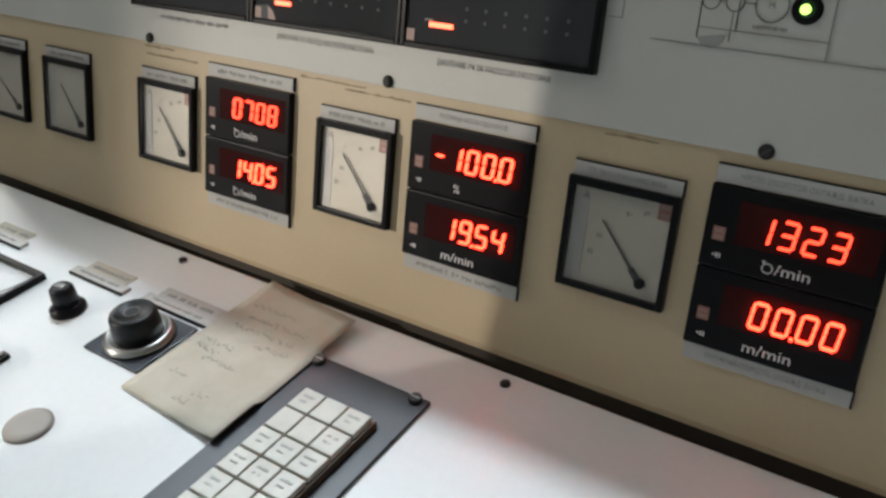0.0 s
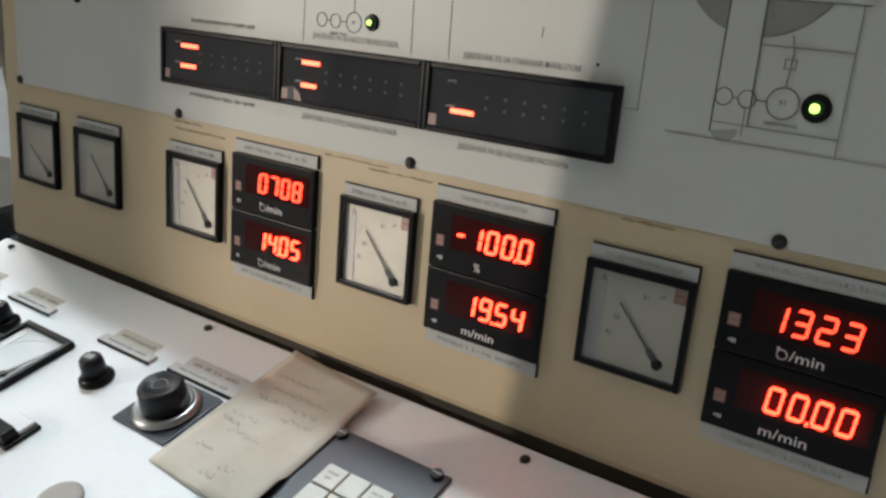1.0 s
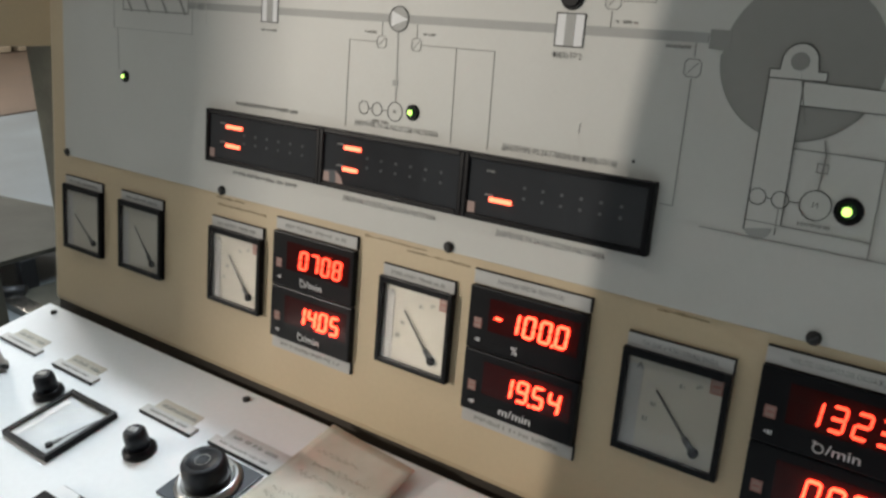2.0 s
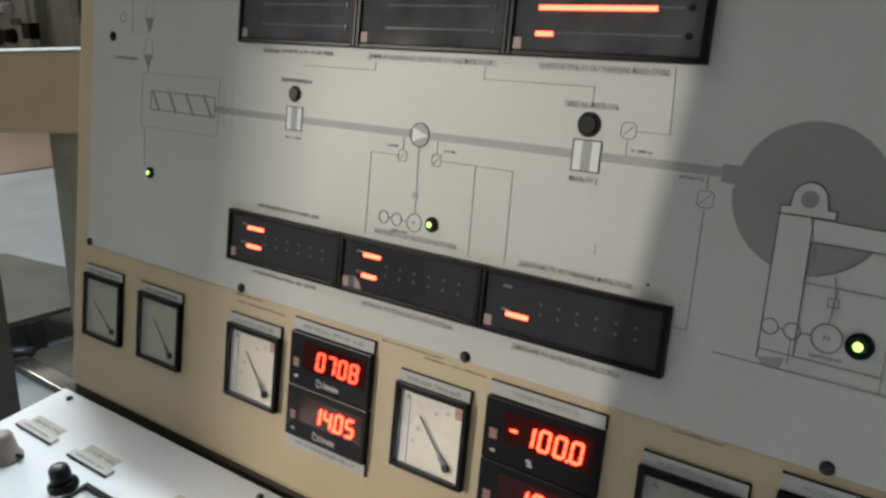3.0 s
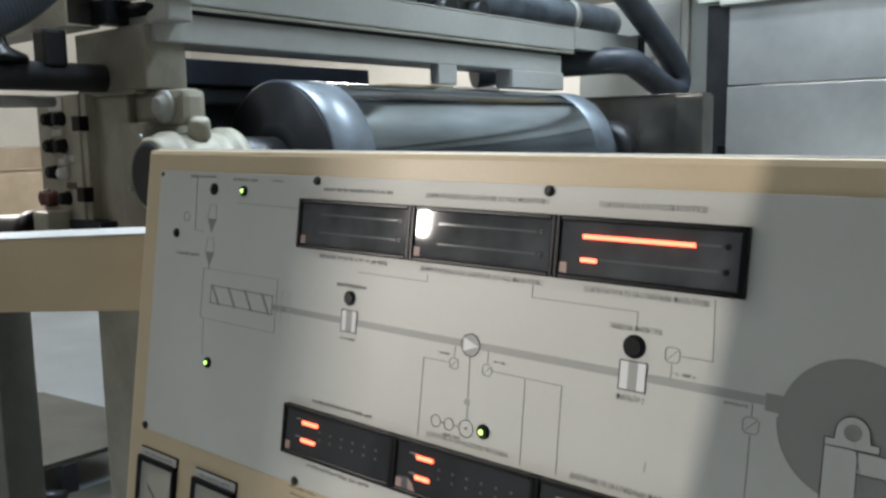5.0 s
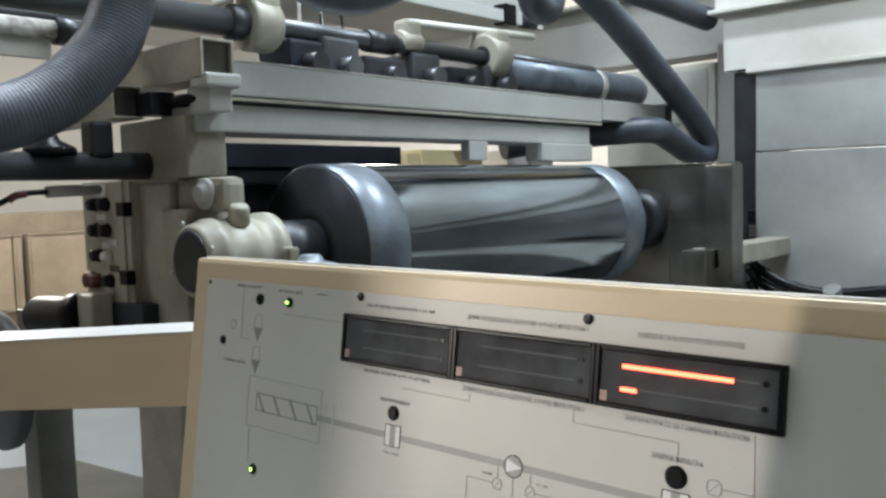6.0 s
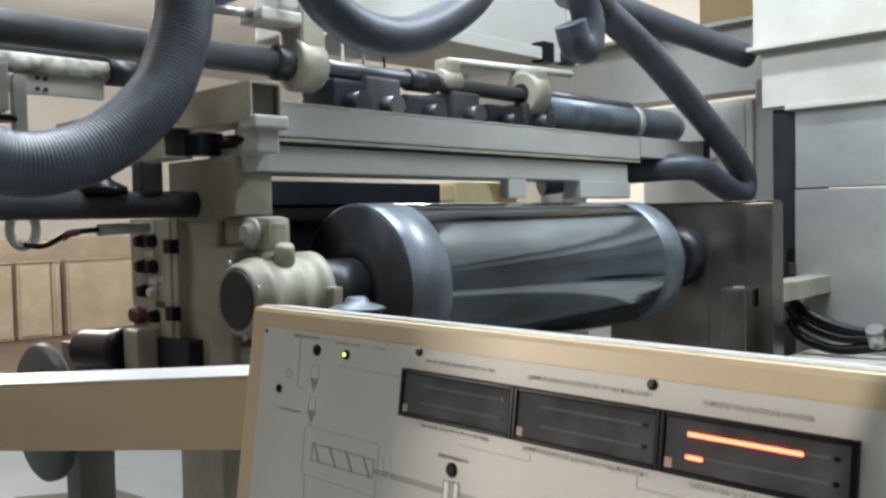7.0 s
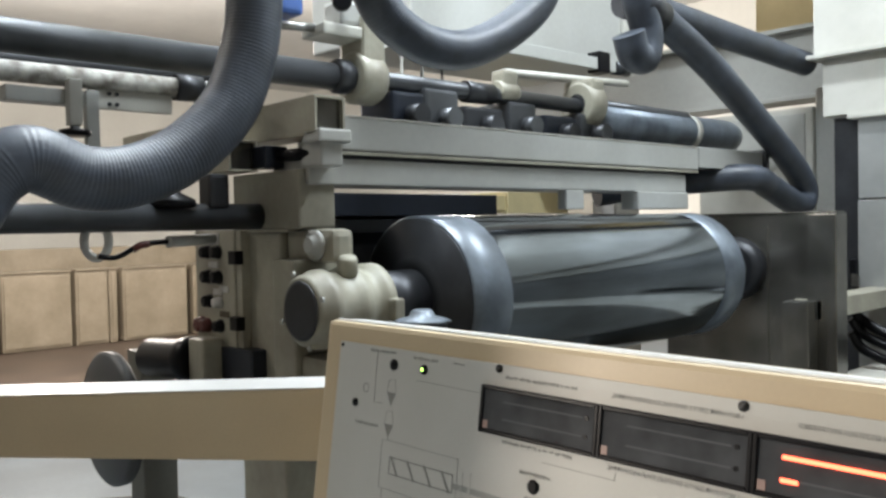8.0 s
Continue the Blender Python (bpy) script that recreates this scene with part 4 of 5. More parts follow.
CARTON = material("pale_yellow_carton", (0.66, 0.57, 0.33), 0.7, vary=0.1, grain=40, bump=0.1)
BROWNFLOOR = material("brown_floor_paint", (0.15, 0.11, 0.085), 0.55, vary=0.25, grain=20, stain=1.5, bump=0.2)
OXBLOOD = material("dark_red_button", (0.10, 0.02, 0.018), 0.4, vary=0.2, bump=0)
BLUECLOTH = material("blue_plastic", (0.05, 0.12, 0.35), 0.4, vary=0.2, bump=0.1)

AX, AZ = -1.247, 1.291


def simple(name, label, category, pieces, group="", at=(0, 0, 0)):
    """A thing of boxes and rods: rows of (part name, material, drawing function[, label])."""
    t = thing(name, pose(*at), label, category, group)
    for row in pieces:
        b = nb()
        row[2](b)
        part(row[0], b, row[1], t, row[3] if len(row) > 3 else "")
    return t


# chrome roller between the side frames
roller = thing("chrome_roller", pose(AX, 0.78, AZ), "large mirror-polished chrome casting roller with grey end rings", "roller")
b = nb()
cyl(b, (0, 0.125, 0), (0, 1.11, 0), 0.2045, seg=128, cap=False)
part("roll_body", b, CHROME, roller, "mirror-polished chrome barrel")
for y0, y1 in ((0.0, 0.125), (1.11, 1.235)):
    b = nb()
    lathe(b, (0, y0, 0), (0, y1, 0), [(0, 0.199), (0.003, 0.2045), (y1 - y0 - 0.002, 0.2058), (y1 - y0, 0.2045)], 128)
    part("end_ring", b, RING, roller, "matt blue-grey steel end ring")
b = nb()
lathe(b, (0, 0.0, 0), (0, -1, 0), [(0, 0.198), (0.003, 0.197), (0.003, 0.11), (0.012, 0.105), (0.014, 0.08)], 64)
part("end_face", b, DARKSTEEL, roller, "dark oily end face")
for prof, a, e in (([(0, 0.075), (0.10, 0.075), (0.11, 0.062), (0.22, 0.062)], (0, -0.01, 0), (0, -1, 0)), ([(0, 0.09), (0.05, 0.09), (0.06, 0.065), (0.30, 0.065)], (0, 1.235, 0), (0, 2, 0))):
    b = nb()
    lathe(b, a, e, prof, 40)
    part("shaft", b, DARKSTEEL, roller)

# second, dark roller behind it
simple("rear_roller", "dark blue-black rubber roller behind the chrome roller", "roller", [
    ("roll_body", NAVY, lambda b: cyl(b, (-1.78, 0.62, 1.36), (-1.78, 2.2, 1.36), 0.15, seg=64)),
    ("end_ring", DARKSTEEL, lambda b: cyl(b, (-1.78, 0.55, 1.36), (-1.78, 0.62, 1.36), 0.10, seg=40)),
    ("shaft", DARKSTEEL, lambda b: cyl(b, (-1.78, 0.50, 1.36), (-1.78, 2.36, 1.36), 0.045, seg=24)),
])
simple("scraper_beam", "dark blue-black steel scraper beam under the cross beam", "beam", [
    ("beam_body", NAVY, lambda b: box(b, -1.74, -1.56, 0.60, 1.40, 1.50, 1.565, 0.004)),
    ("lower_lip", DARKSTEEL, lambda b: box(b, -1.72, -1.60, 0.60, 1.38, 1.455, 1.495, 0.004)),
])

# near side frame
frame_near = simple("machine_stand", "cream painted machine side frame with stout post", "frame", [
    ("post", MCREAM, lambda b: box(b, -1.604, -1.405, 0.50, 0.605, 0.0, 1.462, 0.006)),
    ("upper_post", MCREAM, lambda b: box(b, -1.62, -1.322, 0.50, 0.60, 1.470, 1.606, 0.005)),
    ("cap_plate", MCREAM, lambda b: box(b, -1.625, -1.36, 0.494, 0.61, 1.462, 1.470, 0.002)),
    ("bracket_plate", MCREAM, lambda b: box(b, -1.405, -1.215, 0.515, 0.575, 1.392, 1.468, 0.018)),
    ("bearing_pad", MCREAM, lambda b: box(b, -1.405, -1.31, 0.475, 0.60, 1.10, 1.40, 0.008)),
    ("lower_bracket", MCREAM, lambda b: box(b, -1.405, -1.14, 0.49, 0.60, 0.98, 1.185, 0.02)),
    ("bracket_bolt", MGREY, lambda b: lathe(b, (-1.277, 0.515, 1.432), (-1.277, 0, 1.432), [(0, 0.034), (0.008, 0.034), (0.010, 0.030), (0.010, 0.021), (0.022, 0.020), (0.024, 0.016)], 24), "ring bolt"),
    ("pad_hole", DARKSTEEL, lambda b: cyl(b, (-1.24, 0.489, 1.11), (-1.24, 0.486, 1.11), 0.028, seg=24)),
])
bearing = thing("bearing_housing", pose(AX, 0.45, AZ), "cream painted cast bearing housing with dark end cap", "bearing")
b = nb()
lathe(b, (0, 0.0, 0), (0, 1, 0), [(0, 0.070), (0.006, 0.078), (0.028, 0.080), (0.034, 0.088), (0.052, 0.089), (0.056, 0.084), (0.10, 0.086), (0.112, 0.093), (0.130, 0.093), (0.136, 0.086), (0.165, 0.085), (0.170, 0.096), (0.195, 0.096), (0.20, 0.082)], 48)
part("housing_body", b, MCREAM, bearing)
b = nb()
lathe(b, (0, 0.001, 0), (0, -1, 0), [(0, 0.066), (0.004, 0.065), (0.005, 0.058)], 48)
part("end_cap", b, DARKSTEEL, bearing, "dark round end cap")
b = nb()
lathe(b, (0.035, 0.10, 0.075), (0.055, 0.09, 0.16), [(0, 0.024), (0.035, 0.022), (0.042, 0.018), (0.044, 0.010)], 20)
part("grease_boss", b, MCREAM, bearing)
b = nb()
box(b, 0.06, 0.118, 0.168, 0.196, -0.03, 0.02, 0.006)
part("flange_ear", b, MCREAM, bearing)
for k in range(4):
    b = nb()
    a = radians(20 + 90 * k)
    cyl(b, (0.084 * math.cos(a), -0.002, 0.084 * math.sin(a)), (0.084 * math.cos(a), 0.004, 0.084 * math.sin(a)), 0.006, seg=12)
    part("cap_bolt", b, MGREY, bearing)

# push-button station on the frame
station = thing("push_button_station", pose(-0.0154, 0.0285, -0.0748) @ Matrix.Scale(1.051, 4), "cream push-button station with black and dark red buttons", "control box")
b = nb()
box(b, -1.674, -1.478, 0.42, 0.50, 1.184, 1.470, 0.004)
part("station_box", b, MCREAM, station)
b = nb()
box(b, -1.480, -1.455, 0.425, 0.50, 1.180, 1.468, 0.003)
part("side_strip", b, MCREAM, station)
b = nb()
box(b, -1.610, -1.548, 0.4165, 0.42, 1.435, 1.464, 0.001)
part("label_plate", b, PLATE, station)
for z in (1.404, 1.250):
    b = nb()
    box(b, -1.487, -1.452, 0.408, 0.43, z - 0.015, z + 0.017, 0.002)
    part("hinge", b, BLACK, station, "black hinge block")
for x, z, mat, r in ((-1.604, 1.417, BLACK, 0.0165), (-1.552, 1.417, BLACK, 0.0165), (-1.602, 1.357, BLACK, 0.0175), (-1.552, 1.357, BLACK, 0.0175), (-1.599, 1.298, BLACK, 0.0165), (-1.548, 1.297, PLATE, 0.0135), (-1.640, 1.238, OXBLOOD, 0.021), (-1.612, 1.238, OXBLOOD, 0.018), (-1.548, 1.240, BLACK, 0.0165)):
    b = nb()
    lathe(b, (x, 0.42, z), (x, 0, z), [(0, r), (0.006, r), (0.010, r * 0.85), (0.020, r * 0.82), (0.022, r * 0.6)], 24)
    part("push_button", b, mat, station)
for x, z in ((-1.58, 1.388), (-1.53, 1.330), (-1.56, 1.323), (-1.53, 1.270)):
    b = nb()
    box(b, x - 0.020, x + 0.022, 0.4172, 0.42, z - 0.008, z + 0.006)
    part("button_label", b, KEYSIDE if z < 1.3 else PLATE, station)

# cross beam
simple("cross_beam", "grey-cream steel cross beam of two stacked channels", "beam", [
    ("upper_channel", MGREY, lambda b: box(b, -1.46, -1.300, 0.59, 2.176, 1.652, 1.729, 0.004)),
    ("lower_channel", MGREY, lambda b: box(b, -1.46, -1.310, 0.52, 2.106, 1.570, 1.632, 0.004)),
    ("groove", DARKSTEEL, lambda b: box(b, -1.44, -1.325, 0.55, 2.10, 1.630, 1.654)),
    ("top_lip", DUCTWHITE, lambda b: box(b, -1.312, -1.2985, 0.60, 2.176, 1.729, 1.733, 0.001), "bright upper edge"),
    ("rail_strip", MCREAM, lambda b: box(b, -1.303, -1.2965, 0.60, 2.17, 1.640, 1.648, 0.001)),
    ("hanger", MGREY, lambda b: box(b, -1.37, -1.300, 1.80, 2.106, 1.512, 1.570, 0.004)),
    ("hanger", MGREY, lambda b: box(b, -1.345, -1.310, 1.44, 1.525, 1.512, 1.570, 0.003)),
    ("end_channel", MGREY, lambda b: box(b, -1.46, -1.300, 2.18, 2.66, 1.660, 1.735, 0.004)),
    ("end_plate", DARKSTEEL, lambda b: box(b, -1.47, -1.285, 2.66, 2.685, 1.600, 1.745, 0.003)),
])

# box tubes lying across, with open ends
def box_tube(x0, x1, y0, y1, z0, z1, wall):
    t = thing("box_tube", pose(0, 0, 0), "cream painted square steel tube with an open end", "tube", "box tubes")
    for row in ((y0, y1, z1 - wall, z1), (y0, y1, z0, z0 + wall), (y0, y0 + wall, z0 + wall, z1 - wall), (y1 - wall, y1, z0 + wall, z1 - wall)):
        b = nb()
        box(b, x0, x1, *row, 0.001)
        part("tube_wall", b, MCREAM, t)
    # Solid filler whose colour stands for the shade inside the tube.
    b = nb()
    box(b, x0 + 0.1, x1 - 0.012, y0 + wall, y1 - wall, z0 + wall, z1 - wall)
    part("tube_shade_filler", b, BROWNSTEEL, t, "brown-grey filler coloured as the tube's shaded inside")


box_tube(-2.3, -1.250, 0.500, 0.582, 1.678, 1.764, 0.006)
box_tube(-2.3, -1.462, 0.405, 0.480, 1.606, 1.680, 0.005)
simple("clamp_block", "grey-cream clamp block under the square tube", "clamp", [
    ("block", MGREY, lambda b: box(b, -1.330, -1.250, 0.515, 0.575, 1.608, 1.677, 0.006)),
    ("ear", MGREY, lambda b: box(b, -1.300, -1.235, 0.50, 0.59, 1.660, 1.690, 0.006)),
    ("cylinder_rod", BLACK, lambda b: cyl(b, (-1.45, 0.505, 1.640), (-1.30, 0.53, 1.640), 0.015, seg=20)),
    ("cylinder_body", NAVY, lambda b: box(b, -1.470, -1.410, 0.47, 0.53, 1.612, 1.664, 0.004)),
])

# shafts above and left of the beam
simple("steel_shaft", "long dark steel shaft carried by cream clamps", "shaft", [
    ("thick_shaft", TUBE, lambda b: cyl(b, (-1.6, -1.4, 1.884), (-1.6, 0.80, 1.884), 0.037, seg=32)),
    ("collar", DARKSTEEL, lambda b: lathe(b, (-1.6, 0.80, 1.886), (-1.6, 3, 1.886), [(0, 0.037), (0.01, 0.048), (0.045, 0.048), (0.05, 0.04)], 32)),
    ("middle_shaft", TUBE, lambda b: cyl(b, (-1.6, 0.84, 1.890), (-1.6, 1.88, 1.890), 0.026, seg=24)),
    ("sleeve", DARKSTEEL, lambda b: cyl(b, (-1.6, 1.30, 1.890), (-1.6, 1.42, 1.890), 0.034, seg=24)),
    ("thin_shaft", TUBE, lambda b: lathe(b, (-1.6, 1.92, 1.898), (-1.6, 4, 1.898), [(0, 0.027), (0.66, 0.027), (0.685, 0.018), (0.69, 0.006)], 24)),
])
for y, z, r, h in ((0.890, 1.888, 0.074, 0.17), (1.895, 1.895, 0.082, 0.09), (1.475, 1.905, 0.036, 0.07)):
    t = thing("shaft_clamp", pose(-1.6, y, z), "cream painted cast clamp round the shaft", "clamp", "shaft clamps")
    b = nb()
    lathe(b, (0, -0.03, 0), (0, 1, 0), [(0, r * 0.85), (0.008, r), (0.075, r), (0.09, r * 0.85)], 36)
    part("clamp_ring", b, MCREAM, t)
    b = nb()
    box(b, -r * 0.8, r * 0.8, -0.024, 0.052, 0, h, 0.014)
    part("clamp_arm", b, MCREAM, t)
    if r > 0.05:
        b = nb()
        cyl(b, (0, -0.034, 0), (0, -0.029, 0), 0.037, seg=28)
        part("shaft_end", b, DARKSTEEL, t)
simple("clamp_bracket", "pale bolted bracket on top of the shaft clamp", "bracket", [
    ("bracket_arm", DUCTWHITE, lambda b: box(b, -1.66, -1.55, 0.74, 0.93, 1.985, 2.02, 0.008)),
    ("bracket_head", MGREY, lambda b: box(b, -1.64, -1.56, 0.80, 0.95, 2.02, 2.09, 0.012)),
    ("knob", BLACK, lambda b: lathe(b, (-1.55, 0.80, 2.075), (-1.4, 0.70, 2.075), [(0, 0.026), (0.02, 0.028), (0.03, 0.022)], 20)),
    ("handle", STEEL, lambda b: cyl(b, (-1.6, 0.62, 2.0), (-1.6, 0.78, 2.01), 0.012, seg=14)),
])
simple("blue_fitting", "small blue plastic pneumatic fitting", "fitting", [("fitting_body", BLUECLOTH, lambda b: box(b, -1.68, -1.58, 0.60, 0.70, 2.03, 2.08, 0.012)), ("fitting_tube", STEEL, lambda b: cyl(b, (-1.62, 0.52, 2.0), (-1.62, 0.62, 2.04), 0.01, seg=12))])
simple("chipped_pipe", "white painted pipe with chipped dark spots", "pipe", [("pipe_tube", CHIPPED, lambda b: cyl(b, (-1.72, -1.5, 1.832), (-1.72, 0.62, 1.832), 0.024, seg=24)), ("pipe_clip", DARKSTEEL, lambda b: cyl(b, (-1.72, 0.40, 1.832), (-1.72, 0.47, 1.832), 0.033, seg=24))])
simple("dark_pipe", "slim dark pipe over the chipped pipe", "pipe", [("pipe_tube", DARKSTEEL, lambda b: cyl(b, (-1.76, -1.5, 1.868), (-1.76, 0.62, 1.868), 0.014, seg=20))])
simple("mounting_bracket", "pale steel mounting bracket with bolts and clamp handle", "bracket", [
    ("plate", DUCTWHITE, lambda b: box(b, -1.73, -1.715, 0.185, 0.39, 1.763, 1.812, 0.002)),
    ("left_arm", MGREY, lambda b: box(b, -1.745, -1.70, 0.0, 0.185, 1.765, 1.80, 0.003)),
    ("strut", MGREY, lambda b: box(b, -1.715, -1.69, 0.17, 0.20, 1.63, 1.80, 0.003)),
    ("slide", DUCTWHITE, lambda b: box(b, -1.70, -1.67, 0.125, 0.155, 1.715, 1.82, 0.003)),
    ("plate_bolt", DARKSTEEL, lambda b: [cyl(b, (-1.715, y, z), (-1.711, y, z), 0.005, seg=10) for y in (0.232, 0.250) for z in (1.775, 1.800)]),
    ("clamp_handle", BLACK, lambda b: lathe(b, (-1.685, 0.14, 1.725), (-1.685, 0.14, 0), [(0, 0.012), (0.015, 0.010), (0.02, 0.034), (0.03, 0.036), (0.034, 0.03)], 20)),
])
simple("lower_shaft", "grey steel shaft reaching into the machine frame", "shaft", [
    ("shaft_bar", TUBE, lambda b: cyl(b, (-1.5, -1.2, 1.501), (-1.5, 0.50, 1.501), 0.031, seg=32)),
    ("eye_hook", MGREY, lambda b: tube(b, [(-1.5, 0.112 + 0.026 * math.sin(a * math.pi / 5), 1.452 + 0.036 * math.cos(a * math.pi / 5)) for a in range(0, 11)], 0.009, 10, 4)),
    ("hook_lug", MGREY, lambda b: box(b, -1.52, -1.48, 0.085, 0.14, 1.48, 1.57, 0.006)),
    ("clamp_handle", BLACK, lambda b: lathe(b, (-1.5, 0.28, 1.60), (-1.5, 0.28, 0), [(0, 0.012), (0.03, 0.014), (0.045, 0.022), (0.060, 0.052), (0.072, 0.055), (0.076, 0.05)], 24)),
    ("black_lug", DARKSTEEL, lambda b: box(b, -1.53, -1.47, 0.36, 0.41, 1.52, 1.60, 0.01)),
])
simple("signal_cable", "thin dark cable with red sleeve running to the button station", "cable", [
    ("cable", BLACK, lambda b: tube(b, [(-1.49, 0.11, 1.420), (-1.49, 0.15, 1.417), (-1.49, 0.20, 1.440), (-1.50, 0.25, 1.446), (-1.52, 0.33, 1.446)], 0.006, 10, 8)),
    ("red_sleeve", OXBLOOD, lambda b: tube(b, [(-1.488, 0.185, 1.431), (-1.488, 0.20, 1.440), (-1.49, 0.22, 1.443)], 0.008, 10, 6)),
    ("plug", MGREY, lambda b: cyl(b, (-1.50, 0.27, 1.446), (-1.54, 0.40, 1.450), 0.013, seg=14)),
])

# tools and heads over the cross beam
for k, (y0, y1, z0, z1, mat) in enumerate(((0.98, 1.10, 1.74, 1.86, NAVY), (1.10, 1.24, 1.74, 1.88, TUBE), (1.26, 1.44, 1.73, 1.84, DARKSTEEL), (1.47, 1.60, 1.74, 1.87, TUBE), (1.64, 1.82, 1.73, 1.84, NAVY), (1.84, 1.98, 1.74, 1.86, TUBE))):
    t = thing("slitting_head", pose(0, 0, 0), "dark steel slitting head standing behind the cross beam", "tool head", "slitting heads")
    b = nb()
    box(b, -1.72, -1.56, y0, y1, z0 - 0.09, z1, 0.012)
    part("head_body", b, mat, t)
    b = nb()
    cyl(b, (-1.55, (y0 + y1) / 2, z0 + 0.05), (-1.50, (y0 + y1) / 2, z0 + 0.05), 0.030, seg=20)
    part("head_knob", b, TUBE if k % 2 else DARKSTEEL, t)
simple("guide_rod", "bright steel guide rod with clamp screw", "rod", [
    ("rod", MGREY, lambda b: box(b, -1.72, -1.68, 1.40, 2.22, 2.060, 2.106, 0.003)),
    ("rod_clamp", BLACK, lambda b: box(b, -1.73, -1.67, 2.10, 2.17, 2.05, 2.13, 0.006)),
    ("rod_end", DARKSTEEL, lambda b: cyl(b, (-1.7, 2.22, 2.083), (-1.7, 2.32, 2.083), 0.027, seg=18)),
    ("bright_bar", DUCTWHITE, lambda b: cyl(b, (-1.66, 1.55, 1.985), (-1.62, 2.20, 2.005), 0.014, seg=14)),
])
for y0 in (0.98, 1.06, 1.14):
    t = thing("air_tube", pose(0, 0, 0), "thin looped pneumatic tube over the shaft", "tube", "pneumatic tubes")
    b = nb()
    tube(b, [(-1.62, y0, 1.90), (-1.62, y0 + 0.01, 1.98), (-1.62, y0 + 0.05, 2.00), (-1.62, y0 + 0.08, 1.97), (-1.62, y0 + 0.09, 1.90)], 0.004, 8, 8)
    part("tube_loop", b, DUCTWHITE if y0 < 1.1 else BLACK, t)
simple("rear_tube", "blue-grey steel roller with white band behind the beam", "roller", [
    ("roll_body", RING, lambda b: lathe(b, (-1.62, 1.95, 1.842), (-1.62, 5, 1.842), [(0, 0.072), (0.98, 0.072), (1.04, 0.062), (1.07, 0.04)], 40)),
    ("white_band", DUCTWHITE, lambda b: cyl(b, (-1.62, 2.60, 1.842), (-1.62, 2.64, 1.842), 0.0735, seg=40)),
])

# clutter over the frame: a thin second rod
simple("steel_rod", "thin dark steel rod beside the painted pipe", "rod", [
    ("rod_bar", DARKSTEEL, lambda b: cyl(b, (-1.78, -1.4, 1.868), (-1.78, 0.62, 1.868), 0.018, seg=20)),
    ("rod_sleeve", TUBE, lambda b: cyl(b, (-1.78, 0.10, 1.868), (-1.78, 0.20, 1.868), 0.026, seg=20)),
])

# corrugated hoses
for pts, r in (
    ([(-1.25, 0.36, 4.2), (-1.25, 0.36, 3.0), (-1.25, 0.362, 2.30), (-1.25, 0.362, 2.08), (-1.25, 0.357, 1.945), (-1.25, 0.341, 1.838), (-1.25, 0.292, 1.718), (-1.25, 0.198, 1.625), (-1.25, 0.095, 1.576), (-1.25, 0.002, 1.568), (-1.25, -0.083, 1.598), (-1.25, -0.137, 1.582), (-1.25, -0.180, 1.530), (-1.25, -0.215, 1.44), (-1.25, -0.24, 1.2), (-1.25, -0.25, 0.0)], 0.0585),
    ([(-1.25, 0.58, 4.2), (-1.25, 0.58, 3.0), (-1.25, 0.60, 2.40), (-1.25, 0.636, 2.12), (-1.25, 0.672, 2.01), (-1.25, 0.736, 1.948), (-1.25, 0.843, 1.912), (-1.25, 0.980, 1.923), (-1.25, 1.142, 2.000), (-1.25, 1.262, 2.10), (-1.25, 1.30, 2.22), (-1.25, 1.31, 2.40), (-1.25, 1.31, 3.0), (-1.25, 1.31, 4.2)], 0.050),
    ([(-1.25, 1.68, 4.2), (-1.25, 1.68, 3.2), (-1.25, 1.69, 2.45), (-1.25, 1.735, 2.20), (-1.25, 1.784, 2.08), (-1.25, 1.772, 2.00), (-1.25, 1.715, 2.00), (-1.25, 1.685, 2.06)], 0.052),
    ([(-1.25, 1.80, 2.15), (-1.25, 1.902, 2.118), (-1.25, 2.150, 2.026), (-1.25, 2.430, 1.890), (-1.25, 2.749, 1.725), (-1.25, 2.90, 1.622), (-1.25, 2.922, 1.555), (-1.25, 2.86, 1.528), (-1.25, 2.745, 1.555), (-1.25, 2.60, 1.600), (-1.25, 2.468, 1.628), (-1.36, 2.34, 1.625), (-1.50, 2.20, 1.610), (-1.62, 2.00, 1.58)], 0.050),
    ([(-1.30, 1.80, 2.18), (-1.30, 2.10, 2.17), (-1.30, 2.60, 2.15), (-1.30, 3.05, 2.13)], 0.050),
):
    t = thing("corrugated_hose", pose(0, 0, 0), "slate grey corrugated plastic hose hanging from above", "hose", "corrugated hoses")
    b = nb()
    tube(b, pts, r, 24, 14, 0.00042, 0.0080)
    part("hose_tube", b, HOSE, t)
    b = nb()
    lathe(b, pts[0], tuple(2 * p - q for p, q in zip(pts[0], pts[1])), [(-0.06, r * 1.12), (0.06, r * 1.12)], 24)
    part("hose_cuff", b, DARKSTEEL, t, "dark cuff at the hose end")

